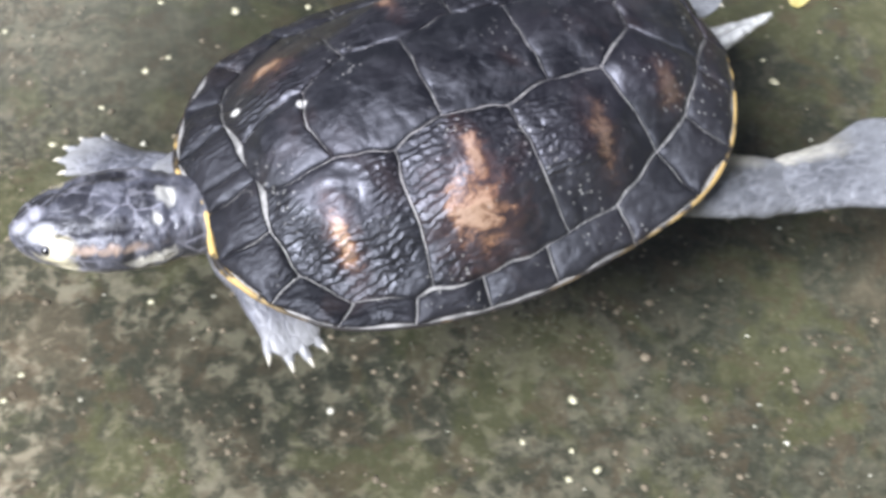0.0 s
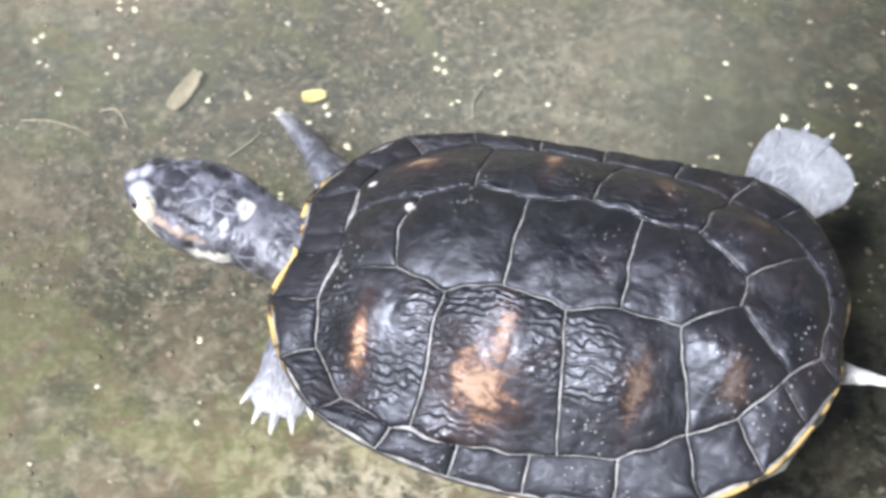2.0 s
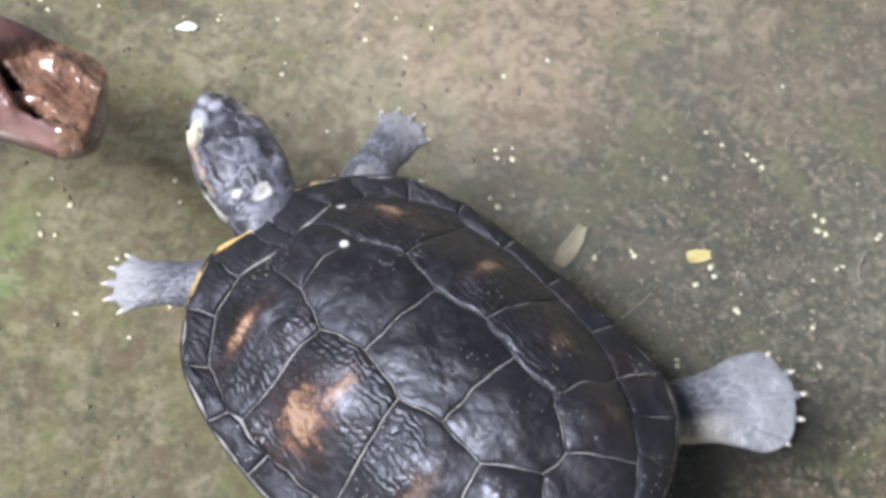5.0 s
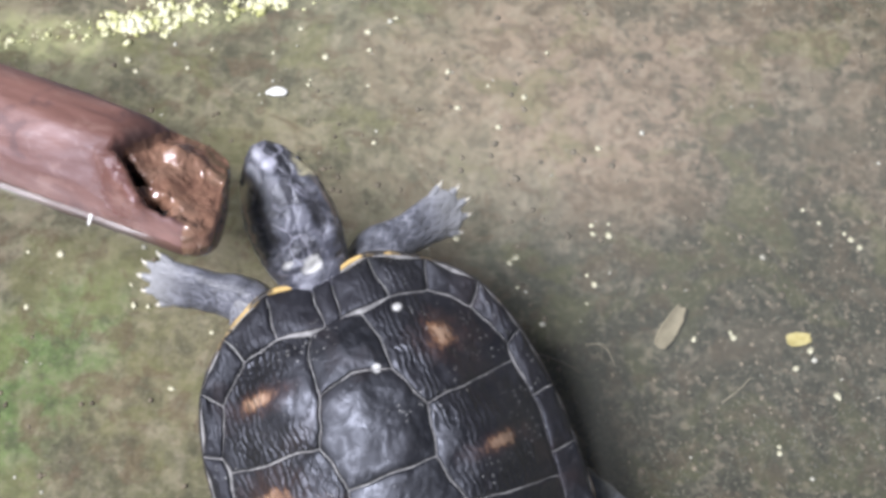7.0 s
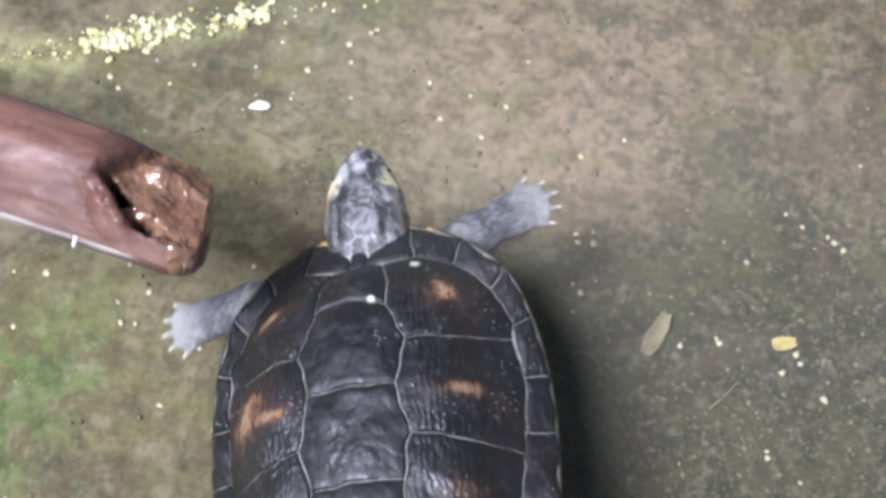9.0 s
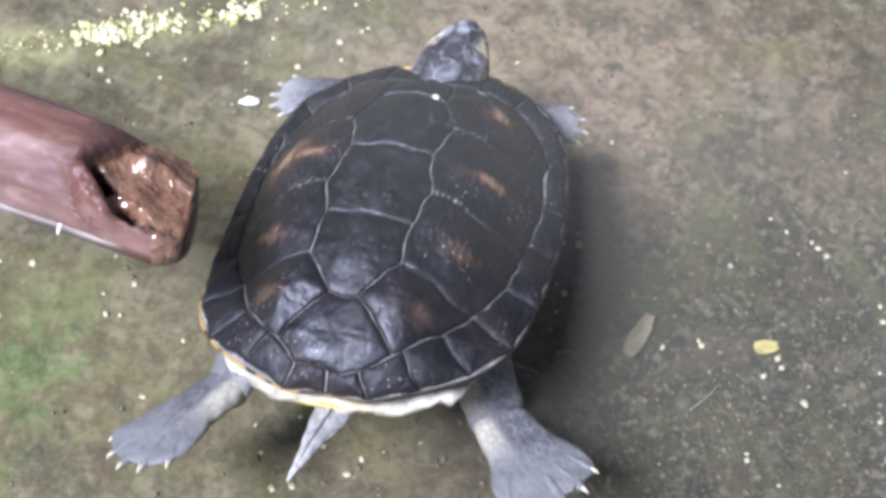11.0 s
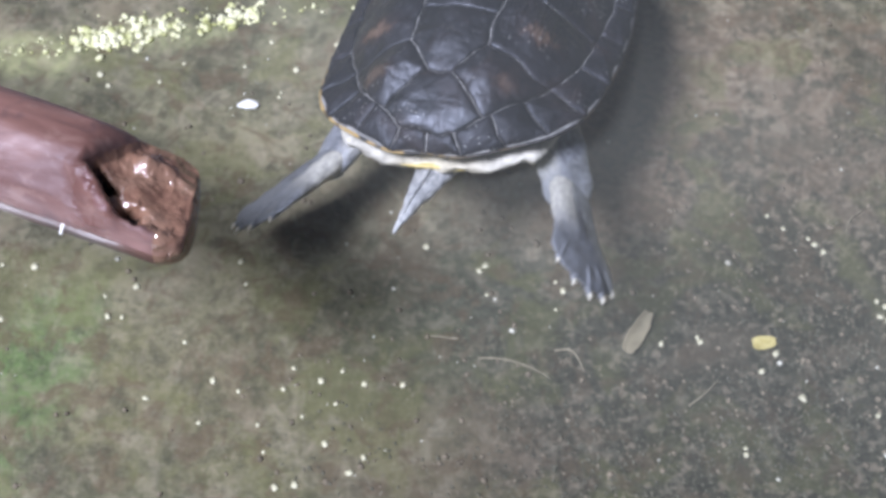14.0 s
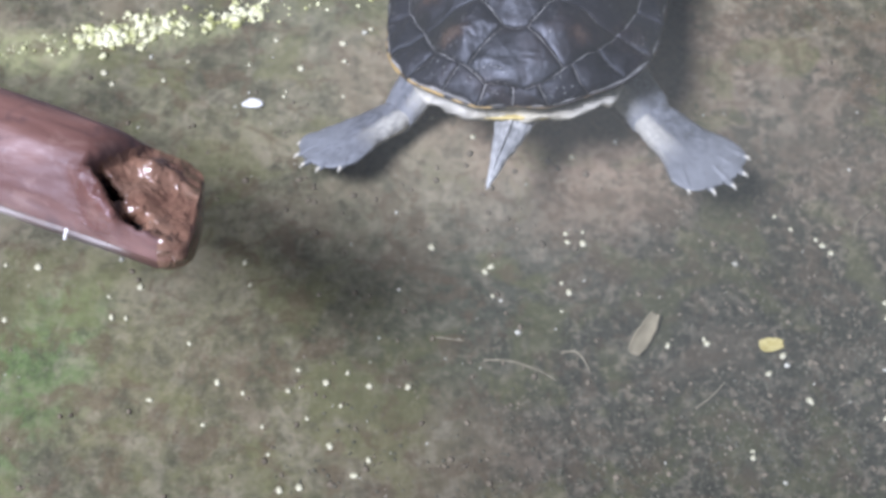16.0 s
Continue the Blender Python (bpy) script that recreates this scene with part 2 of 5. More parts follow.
def scute_material(name, ridges, patches=(), strength=1.0, gloss=0.02, shine=1.0, tone=1.0):
    """Wet dark horn: bold lengthwise ridges in places, white grit, and rusty patches where the scute has them."""
    n = Nodes(name)
    crumple = n.noise(105.0, 3.0, 0.55, distortion=0.9)
    large = n.noise(30.0, 3.0, 0.55, distortion=0.4)
    blush = n.noise(20.0, 4.0, 0.6, distortion=0.5, shift=(0.4, 0.7, 0))
    bands = n.stripes(0.0034, 8.0, 1.3)
    where_ridged = n.ramp(n.noise(22.0, 2.0, 0.5, shift=(0.3, 0.1, 0)), 0.45, 0.60)
    lines = n.math("MULTIPLY", bands, where_ridged)
    low, high = (0.0040 * tone, 0.0040 * tone, 0.0055 * tone), (0.0105 * tone, 0.0098 * tone, 0.0125 * tone)
    c = n.mix(n.ramp(large, 0.4, 0.65), low, high)
    c = n.mix(n.ramp(blush, 0.54, 0.70, 0.0, 0.45), c, (0.034, 0.020, 0.018))
    c = n.mix(n.ramp(crumple, 0.56, 0.74, 0.0, 0.4), c, (0.026, 0.026, 0.032))
    ragged = n.noise(120.0, 6.0, 0.80, (0.8, 1.2, 1.2), 0.5)
    for patch, radius, squash in patches:
        halo = n.near(patch, radius * 2.0, ragged, radius * 3.6, squash)
        blot = n.near(patch, radius * 1.05, ragged, radius * 3.6, squash)
        heart = n.near(patch, radius * 0.60, ragged, radius * 3.4, squash)
        c = n.mix(n.math("MULTIPLY", halo, 0.55 * strength), c, (0.070, 0.034, 0.028))
        c = n.mix(n.math("MULTIPLY", blot, 0.80 * strength), c, (0.33, 0.170, 0.085))
        c = n.mix(n.math("MULTIPLY", heart, 0.60 * strength), c, (0.58, 0.42, 0.30))
    if patches:
        c = n.mix(n.ramp(lines, 0.55, 0.85, 0.0, 0.6), c, (0.010, 0.009, 0.011))
    if ridges:
        c = n.mix(n.ramp(lines, 0.25, 0.0, 0.0, 0.15), c, (0.028, 0.027, 0.034))
    grit = n.cells(310.0)
    where = n.ramp(n.noise(36.0, 2.0), 0.48, 0.64)
    dots = n.math("MULTIPLY", n.ramp(grit, 0.13, 0.23, 1.0, 0.0), where)
    c = n.mix(n.math("MULTIPLY", dots, 0.45), c, (0.46, 0.46, 0.45))
    for mark in ((0.0970, -0.0326, 0.0225), (0.0720, -0.0118, 0.0425)):
        c = n.mix(n.near(mark, 0.0030, crumple, 0.0022, (1, 1, 0.3)), c, (0.72, 0.72, 0.70))
    n.bump(large, 1.0, 0.0038)
    if ridges:
        n.bump(lines, ridges, 0.00080)
    n.bump(crumple, 1.0, 0.00055)
    n.bump(n.noise(230.0, 3.0, 0.55, (0.6, 1.3, 1.2), 0.6), 1.0, 0.00030)
    n.bsdf.inputs["Specular Tint"].default_value = (0.82, 0.86, 1.0, 1)
    return n.finish(c, n.ramp(crumple, 0.3, 0.7, 0.22 + gloss, 0.42 + gloss), shine)


def seam_material():
    n = Nodes("pale_seam")
    g = n.noise(180.0, 3.0)
    c = n.mix(n.ramp(g, 0.35, 0.65), (0.170, 0.168, 0.170), (0.345, 0.340, 0.340))
    n.bump(g, 0.4, 0.0006)
    return n.finish(c, 0.6, 0.3)


def rim_material():
    n = Nodes("yellow_rim")
    g = n.noise(62.0, 3.0, 0.6)
    c = n.mix(n.ramp(g, 0.34, 0.46), (0.085, 0.060, 0.034), (0.022, 0.019, 0.019))
    ends = n.math("ADD", n.near((0.127, 0.004, 0.0), 0.070), n.math("MULTIPLY", n.near((-0.095, 0.050, 0.0), 0.090), 0.65))
    c = n.mix(n.math("MINIMUM", n.math("MULTIPLY", ends, n.ramp(g, 0.58, 0.46)), 1.0), c, (0.66, 0.46, 0.17))
    n.bump(g, 0.4, 0.001)
    return n.finish(c, 0.5, 0.4)


def belly_material(name, yellow_amount):
    n = Nodes(name)
    g = n.noise(30.0, 4.0, 0.6)
    folds = n.noise(75.0, 4.0, 0.65, (0.45, 1.6, 1.0), 0.8)
    c = n.mix(n.ramp(g, 0.4, 0.62), (0.70, 0.67, 0.60), (0.46, 0.44, 0.39))
    c = n.mix(n.ramp(folds, 0.52, 0.66, 0.0, 0.6), c, (0.27, 0.26, 0.24))
    yellow = n.near((-0.117, -0.003, -0.005), 0.034, g, 0.012, (0.8, 0.8, 0.8))
    c = n.mix(n.math("MULTIPLY", yellow, yellow_amount), c, (0.74, 0.58, 0.18))
    n.bump(folds, 1.0, 0.0024)
    n.bump(g, 0.6, 0.002)
    return n.finish(c, 0.5, 0.4)


def skin_material(name, dark, light, pale=(0.55, 0.57, 0.60), pale_from=1.0, pale_to=2.0, relief=1.0, inner=0):
    """Grey skin with a net of fine pale wrinkles, paler towards the toes (along the limb)."""
    n = Nodes(name)
    net = n.cells(210.0, (0.75, 1.15, 1.0), "DISTANCE_TO_EDGE")
    warp = n.noise(130.0, 4.0, 0.62, (0.8, 1.2, 1.0), 1.2)
    broad = n.noise(26.0, 3.0, 0.55, distortion=0.5)
    fine = n.noise(420.0, 3.0, 0.6)
    c = n.mix(n.ramp(broad, 0.36, 0.64), dark, light)
    c = n.mix(n.ramp(warp, 0.50, 0.64, 0.0, 0.6), c, tuple(0.5 * v for v in dark))
    c = n.mix(n.math("MULTIPLY", n.ramp(net, 0.16, 0.03), n.ramp(warp, 0.35, 0.55, 0.7, 0.15)), c, tuple(min(0.62, 1.45 * v) for v in light))
    sep = n.node("ShaderNodeSeparateXYZ", Vector=n.coord)
    c = n.mix(n.ramp(n.math("ADD", sep.outputs[0], n.math("MULTIPLY", warp, 0.012)), pale_from, pale_to, 0.0, 0.5), c, pale)
    if inner:
        # the side of the leg that faces the tail is cream
        across = n.math("ADD", n.math("MULTIPLY", sep.outputs[1], inner), n.math("MULTIPLY", warp, 0.006))
        cream = n.math("MULTIPLY", n.ramp(across, 0.0065, 0.0125), n.ramp(sep.outputs[0], 0.048, 0.016, 0.0, 0.8))
        c = n.mix(cream, c, n.mix(n.ramp(net, 0.02, 0.10), (0.32, 0.31, 0.29), (0.56, 0.54, 0.48)))
    n.bump(broad, 1.0, 0.0016 * relief)
    n.bump(warp, 1.0, 0.0008 * relief)
    n.bump(net, 0.8, 0.0010 * relief)
    n.bump(fine, 0.6, 0.0002)
    return n.finish(c, 0.46, 0.5)


def head_material():
    n = Nodes("slate_head")
    fold = n.noise(90.0, 5.0, 0.62, (1.2, 0.8, 1.0), 1.0)
    marks = n.noise(210.0, 4.0, 0.7)
    broad = n.noise(46.0, 2.0, 0.5, distortion=0.8)
    crease = n.cells(95.0, (0.8, 1.2, 1.0), "DISTANCE_TO_EDGE")
    sep = n.node("ShaderNodeSeparateXYZ", Vector=n.coord)
    c = n.mix(n.ramp(broad, 0.38, 0.62), (0.016, 0.016, 0.022), (0.080, 0.082, 0.108))
    c = n.mix(n.ramp(fold, 0.53, 0.66, 0.0, 0.5), c, (0.24, 0.245, 0.30))
    c = n.mix(n.ramp(marks, 0.56, 0.66, 0.0, 0.4), c, (0.028, 0.028, 0.036))
    # pale veins between the dark plates of the crown
    vein = n.math("MULTIPLY", n.ramp(crease, 0.015, 0.085, 1.0, 0.0), n.ramp(n.noise(60.0, 3.0, 0.6, shift=(1, 3, 2)), 0.42, 0.60, 0.08, 0.65))
    c = n.mix(vein, c, (0.33, 0.33, 0.40))
    collar = n.near((0.0615, 0.0, 0.010), 0.0042, fold, 0.0050, (1.0, 0.07, 0.1))
    c = n.mix(n.math("MULTIPLY", collar, n.ramp(marks, 0.42, 0.60, 0.0, 0.45)), c, (0.36, 0.36, 0.42))
    throat = n.ramp(n.math("ADD", sep.outputs[2], n.math("MULTIPLY", fold, 0.008)), 0.001, -0.005, 0.0, 0.9)
    c = n.mix(throat, c, (0.56, 0.52, 0.45))
    neck = n.ramp(sep.outputs[0], 0.052, 0.030, 0.0, 0.5)
    c = n.mix(neck, c, n.mix(n.ramp(fold, 0.42, 0.60), (0.034, 0.034, 0.042), (0.155, 0.155, 0.175)))
    for centre, radius, squash, colour in (
            ((0.0475, -0.001, 0.014), 0.0054, (0.95, 0.78, 0.4), (0.60, 0.595, 0.58)),
            ((0.0530, 0.0105, 0.011), 0.0032, (1.2, 0.7, 0.5), (0.56, 0.555, 0.54)),
            # pale snout tip, with its wet highlight put into the colour
            ((0.111, 0.003, 0.006), 0.0050, (0.7, 1.1, 0.6), (0.44, 0.44, 0.50)),
            ((0.105, -0.001, 0.010), 0.0045, (0.8, 0.9, 0.6), (0.40, 0.40, 0.48)),
            ((0.072, 0.0135, 0.012), 0.0085, (0.8, 1.3, 0.6), (0.016, 0.015, 0.019)),
            ((0.074, -0.0135, 0.012), 0.0085, (0.8, 1.3, 0.6), (0.016, 0.015, 0.019)),
            ((0.086, 0.000, 0.015), 0.0080, (0.7, 1.0, 0.5), (0.030, 0.030, 0.040)),
            # left of the snout, lightened for the same painted-in highlight
            ((0.103, 0.009, 0.008), 0.0060, (0.6, 1.2, 0.6), (0.42, 0.43, 0.49)),
            ((0.096, 0.0185, 0.004), 0.0092, (0.85, 1, 0.65), (0.78, 0.72, 0.52)),
            ((0.098, -0.0165, 0.004), 0.0078, (0.6, 1, 0.8), (0.62, 0.57, 0.38)),
            ((0.080, -0.0210, 0.004), 0.0042, (0.8, 1, 0.8), (0.70, 0.66, 0.52)),
            ((0.076, 0.0190, 0.008), 0.0080, (0.32, 1.4, 2.6), (0.36, 0.27, 0.22)),
            ((0.076, -0.0200, 0.008), 0.0070, (0.32, 1.4, 2.6), (0.22, 0.175, 0.15)),
            ((0.056, 0.0220, 0.000), 0.0060, (0.45, 1, 1.2), (0.72, 0.70, 0.64))):
        c = n.mix(n.math("MULTIPLY", n.near(centre, radius, fold, radius * 1.9, squash), 0.95), c, colour)
    n.bump(broad, 1.0, 0.0030)
    n.bump(fold, 1.0, 0.0016)
    n.bump(crease, 0.6, 0.0012)
    n.bump(marks, 1.0, 0.00030)
    n.bsdf.inputs["Specular Tint"].default_value = (0.90, 0.92, 1.0, 1)
    return n.finish(c, n.ramp(fold, 0.35, 0.65, 0.34, 0.54), 0.8)


def plain_material(name, dark, light, rough, scale=90.0, depth=0.0006, specular=0.4):
    n = Nodes(name)
    g = n.noise(scale, 4.0, 0.6)
    n.bump(g, 0.5, depth)
    return n.finish(n.mix(n.ramp(g, 0.35, 0.65), dark, light), rough, specular)


def bark_material():
    n = Nodes("wet_brown_wood")
    along = n.noise(30.0, 5.0, 0.6, (0.30, 1.4, 1.4), 0.9)
    fine = n.noise(210.0, 4.0, 0.65, (0.4, 1.3, 1.3), 0.4)
    broad = n.noise(20.0, 3.0, 0.55, (0.7, 1, 1), 0.5)
    blotch = n.noise(55.0, 5.0, 0.62, (0.7, 1, 1), 0.8)
    c = n.mix(n.ramp(broad, 0.36, 0.64), (0.112, 0.054, 0.042), (0.190, 0.100, 0.078))
    c = n.mix(n.ramp(along, 0.52, 0.70, 0.0, 0.40), c, (0.100, 0.052, 0.042))
    c = n.mix(n.ramp(blotch, 0.52, 0.66, 0.0, 0.55), c, (0.070, 0.043, 0.042))
    c = n.mix(n.ramp(blotch, 0.46, 0.34, 0.0, 0.45), c, (0.255, 0.160, 0.130))
    c = n.mix(n.ramp(fine, 0.58, 0.72, 0.0, 0.35), c, (0.065, 0.038, 0.032))
    n.bump(broad, 1.0, 0.0016)
    n.bump(along, 1.0, 0.0005)
    n.bump(blotch, 1.0, 0.00035)
    n.bump(fine, 1.0, 0.00022)
    n.bsdf.inputs["Specular Tint"].default_value = (0.92, 0.90, 1.0, 1)
    # water stands on the lip of the gash
    wet = n.near((0.033, 0.0170, 0.022), 0.019, fine, 0.014, (1.0, 0.8, 0.5))
    n.bump(n.math("MULTIPLY", n.noise(230.0, 3.0, 0.6), wet), 1.0, 0.0021)
    dry = n.ramp(blotch, 0.35, 0.65, 0.50, 0.64)
    return n.finish(c, n.math("SUBTRACT", dry, n.math("MULTIPLY", wet, 0.46)), 0.55)


def cut_material():
    n = Nodes("wet_broken_wood")
    g = n.noise(70.0, 5.0, 0.62, (0.7, 1.2, 1.0), 0.8)
    broad = n.noise(60.0, 2.0, 0.5, distortion=0.6)
    fine = n.noise(220.0, 4.0, 0.65)
    c = n.mix(n.ramp(g, 0.36, 0.66), (0.165, 0.090, 0.060), (0.245, 0.140, 0.092))
    c = n.mix(n.ramp(broad, 0.52, 0.68, 0.0, 0.5), c, (0.235, 0.150, 0.105))
    c = n.mix(n.ramp(fine, 0.58, 0.72, 0.0, 0.15), c, (0.095, 0.052, 0.034))
    n.bump(broad, 1.0, 0.0034)
    n.bump(n.noise(125.0, 2.0, 0.5, distortion=0.5, shift=(2, 5, 0)), 1.0, 0.0029)
    n.bump(g, 1.0, 0.0004)
    return n.finish(c, n.ramp(g, 0.35, 0.65, 0.06, 0.16), 1.0)


SILT, WATER_SURFACE = silt_material(), water_material()
VERTEBRAL = scute_material("vertebral_horn", 0.0, gloss=0.21, shine=0.9)
MARGINAL = scute_material("marginal_horn", 0.35, gloss=0.26, shine=0.55, tone=1.2)
SEAM, RIM = seam_material(), rim_material()
BELLY, BODY_SKIN = belly_material("cream_belly", 0.85), belly_material("cream_skin", 0.15)
LIMB = skin_material("grey_limb_skin", (0.075, 0.078, 0.098), (0.180, 0.186, 0.222), (0.46, 0.462, 0.47), 0.036, 0.062)
HIND_LEFT_LIMB, HIND_RIGHT_LIMB = (skin_material("pale_grey_limb_skin", (0.112, 0.117, 0.135), (0.200, 0.208, 0.235), (0.240, 0.250, 0.272), 0.034, 0.066, 0.8, side)
                                   for side in (1, -1))
TAIL_SKIN = skin_material("pale_tail_skin", (0.29, 0.295, 0.31), (0.56, 0.57, 0.575))
HEAD_SKIN = head_material()
CLAW = plain_material("pale_claw", (0.62, 0.58, 0.48), (0.82, 0.80, 0.72), 0.35)
EYE = plain_material("dark_eye", (0.008, 0.008, 0.008), (0.016, 0.014, 0.012), 0.08, specular=0.7)
BARK, CUT = bark_material(), cut_material()
# rotted wood blackened so that the gash's shade is in its colour
ROT_SHADE = plain_material("black_shaded_rot", (0.006, 0.004, 0.003), (0.022, 0.014, 0.010), 0.35, 160.0, 0.002)
GRIT = plain_material("pale_grit", (0.36, 0.35, 0.28), (0.66, 0.65, 0.56), 0.5, 40.0)
GRAIN = plain_material("pale_grain", (0.46, 0.44, 0.29), (0.72, 0.69, 0.51), 0.6, 200.0)
FLAKE = plain_material("white_flake", (0.80, 0.80, 0.76), (0.90, 0.90, 0.88), 0.4, 120.0)
YELLOW_LEAF = plain_material("yellow_leaf", (0.42, 0.35, 0.11), (0.56, 0.48, 0.20), 0.5, 160.0)
TAN_LEAF = plain_material("tan_leaf", (0.19, 0.165, 0.108), (0.27, 0.235, 0.155), 0.7, 90.0)
TWIG = plain_material("sunken_twig", (0.16, 0.14, 0.095), (0.27, 0.24, 0.17), 0.8, 200.0)
ALGAE = plain_material("bright_algae", (0.44, 0.45, 0.16), (0.86, 0.84, 0.58), 0.5, 70.0)


# ---- mesh helpers ----
def mesh_from(name, verts, faces, material, smooth=True):
    me = bpy.data.meshes.new(name)
    me.from_pydata([tuple(v) for v in verts], [], faces)
    me.validate()
    bm = bmesh.new()
    bm.from_mesh(me)
    bmesh.ops.recalc_face_normals(bm, faces=bm.faces)
    bm.to_mesh(me)
    bm.free()
    for m in material if isinstance(material, (list, tuple)) else (material,):
        me.materials.append(m)
    me.polygons.foreach_set("use_smooth", [smooth] * len(me.polygons))
    me.update()
    return me


def part(name, mesh, parent, label=""):
    ob = new(name, mesh)
    ob.parent = parent
    return tagged(ob, label) if label else ob


def thing(name, mesh, label, category, group="", kind=""):
    return tagged(new(name, mesh), label, category, group, kind)


def loft(sections, sides=20, wobble=0.0, freq=120.0, power=2.0, seed=0.0, cap=True):
    """Rings along x: sections of (x, half width, half height, y shift, z shift), with a little unevenness."""
    verts, faces = [], []
    for x, w, h, dy, dz in sections:
        for k in range(sides):
            a = 2 * math.pi * k / sides
            ca, sa = math.cos(a), math.sin(a)
            y = w * math.copysign(abs(ca) ** (2 / power), ca)
            z = h * math.copysign(abs(sa) ** (2 / power), sa)
            p = Vector((x, y + dy, z + dz))
            if wobble:
                p += noise.noise_vector(p * freq + Vector((seed, seed, 0))) * wobble
            verts.append(p)
    rings = len(sections)
    for r in range(rings - 1):
        for k in range(sides):
            a, b = r * sides + k, r * sides + (k + 1) % sides
            faces.append((a, b, b + sides, a + sides))
    if cap:
        faces.append(tuple(range(sides))[::-1])
        faces.append(tuple(range((rings - 1) * sides, rings * sides)))
    return verts, faces


def smooth_rows(rows, steps):
    """More rows, on a smooth line through those given."""
    rows = [np.array(r, float) for r in rows]
    out = []
    for i in range(len(rows) - 1):
        p0, p1, p2, p3 = rows[max(i - 1, 0)], rows[i], rows[i + 1], rows[min(i + 2, len(rows) - 1)]
        for s in range(steps):
            t = s / steps
            out.append(0.5 * (2 * p1 + (p2 - p0) * t + (2 * p0 - 5 * p1 + 4 * p2 - p3) * t * t + (3 * p1 - p0 - 3 * p2 + p3) * t ** 3))
    out.append(rows[-1])
    return out


def joined(pieces):
    verts, faces = [], []
    for v, f in pieces:
        base = len(verts)
        verts += [tuple(p) for p in v]
        faces += [tuple(i + base for i in q) for q in f]
    return verts, faces


# ---- the pond: its bottom reaches out to the horizon, the water lies over it ----
def spread(low, high, step, far):
    inner = list(np.arange(low, high + step / 2, step))
    out, d = [], step
    edge = high
    while edge < far:
        d *= 1.55
        edge += d
        out.append(edge)
    return [low - (e - high) for e in reversed(out)] + inner + out


def finer(steps, low, high, parts):
    """The same steps, each one within the stretch split into parts."""
    out = []
    for a, b in zip(steps, steps[1:]):
        out += [a + (b - a) * i / parts for i in range(parts)] if low <= a < high else [a]
    return out + [steps[-1]]


def sheet(name, xs, ys, height, material):
    verts = [(x, y, height(x, y)) for y in ys for x in xs]
    w = len(xs)
    faces = [(j * w + i, j * w + i + 1, (j + 1) * w + i + 1, (j + 1) * w + i) for j in range(len(ys) - 1) for i in range(w - 1)]
    return mesh_from(name, verts, faces, material)


def bottom_height(x, y):
    p = Vector((x, y, 0.0))
    h = noise.noise(p * 5) * 0.006 + noise.noise(p * 17) * 0.0035 + noise.noise(p * 55) * 0.0018 + noise.noise(p * 140) * 0.0008
    return BOTTOM + h


def water_height(x, y):
    p = Vector((x * 6, y * 9, 3.0))
    h = WATER + noise.noise(p) * 0.0012
    # the water climbs a little where it wets the log, sized for the camera's view
    lx, ly = x + 0.1315, y - 0.0210
    along, across = -0.954 * lx + 0.301 * ly, 0.301 * lx + 0.954 * ly
    if 0.0 < along < 0.45:
        side = across - 0.108 * along * along
        gap = max(0.0, abs(side) - 0.0288 * (1 + 0.1 * along) + 0.0003)
        rise = 0.0026 if side < 0 else 0.0010
        h += rise * min(1.0, along / 0.02) * math.exp(-gap / 0.0046)
    return h


thing("ground", sheet("ground", spread(-0.5, 1.05, 0.006, 400), spread(-0.5, 0.55, 0.006, 400), bottom_height, SILT),
      "mottled olive and tan silt of the pond floor", "ground", kind="structure")
thing("water", sheet("water", finer(spread(-0.42, 0.95, 0.006, 400), -0.42, -0.09, 4), finer(spread(-0.45, 0.45, 0.006, 400), -0.02, 0.17, 4), water_height, WATER_SURFACE),
      "clear slightly murky still pond water", "water", kind="structure")


# added haze sheet below the surface, standing in for the sky's glare
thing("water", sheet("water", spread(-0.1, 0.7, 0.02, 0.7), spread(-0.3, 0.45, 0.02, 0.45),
                     lambda x, y: -0.125 + 0.020 * noise.noise(Vector((x * 9, y * 9, 4))), haze_material("glare_haze", (0.25, 0.07, -0.125), 0.34, (1.0, 1.5, 0), 0.085)),
      "pale haze sheet in the water, added for sky glare", "water", kind="structure")


# ---- the turtle ----
# half of the shell's seam corners, in metres: x to the head, y to the left side
V1F, J12, C12, J23, C23 = (0.1008, 0.0143), (0.070, 0.0188), (0.0465, 0.0285), (0.0212, 0.0225), (-0.0057, 0.029)
J34, C34, J45, O45, O34 = (-0.0286, 0.0233), (-0.053, 0.0238), (-0.0758, 0.008), (-0.1002, 0.0302), (-0.0635, 0.0615)
O23, O12 = (-0.013, 0.0782), (0.0504, 0.078)
INNER = ((0.1025, 0.005), (0.104, 0.0306), (0.1005, 0.0504), (0.085, 0.0688), (0.0594, 0.0786), (0.0298, 0.0807), (-0.0007, 0.0795),
         (-0.0367, 0.0745), (-0.0635, 0.0615), (-0.0817, 0.0510), (-0.0972, 0.0345), (-0.1108, 0.0165), (-0.113, 0.0))
OUTER = ((0.1255, 0.005), (0.1292, 0.0281), (0.1160, 0.0561), (0.0945, 0.0775), (0.064, 0.0885), (0.0311, 0.0930), (-0.0006, 0.0935),
         (-0.0384, 0.0905), (-0.0728, 0.0840), (-0.0960, 0.0690), (-0.1112, 0.0460), (-0.1205, 0.0217), (-0.1195, 0.0))
INNER_Z = (0.0215, 0.0194, 0.0105, 0.0045, 0.0060, 0.0045, 0.0050, 0.0085, 0.0145, 0.0194, 0.0247, 0.0212, 0.0200)
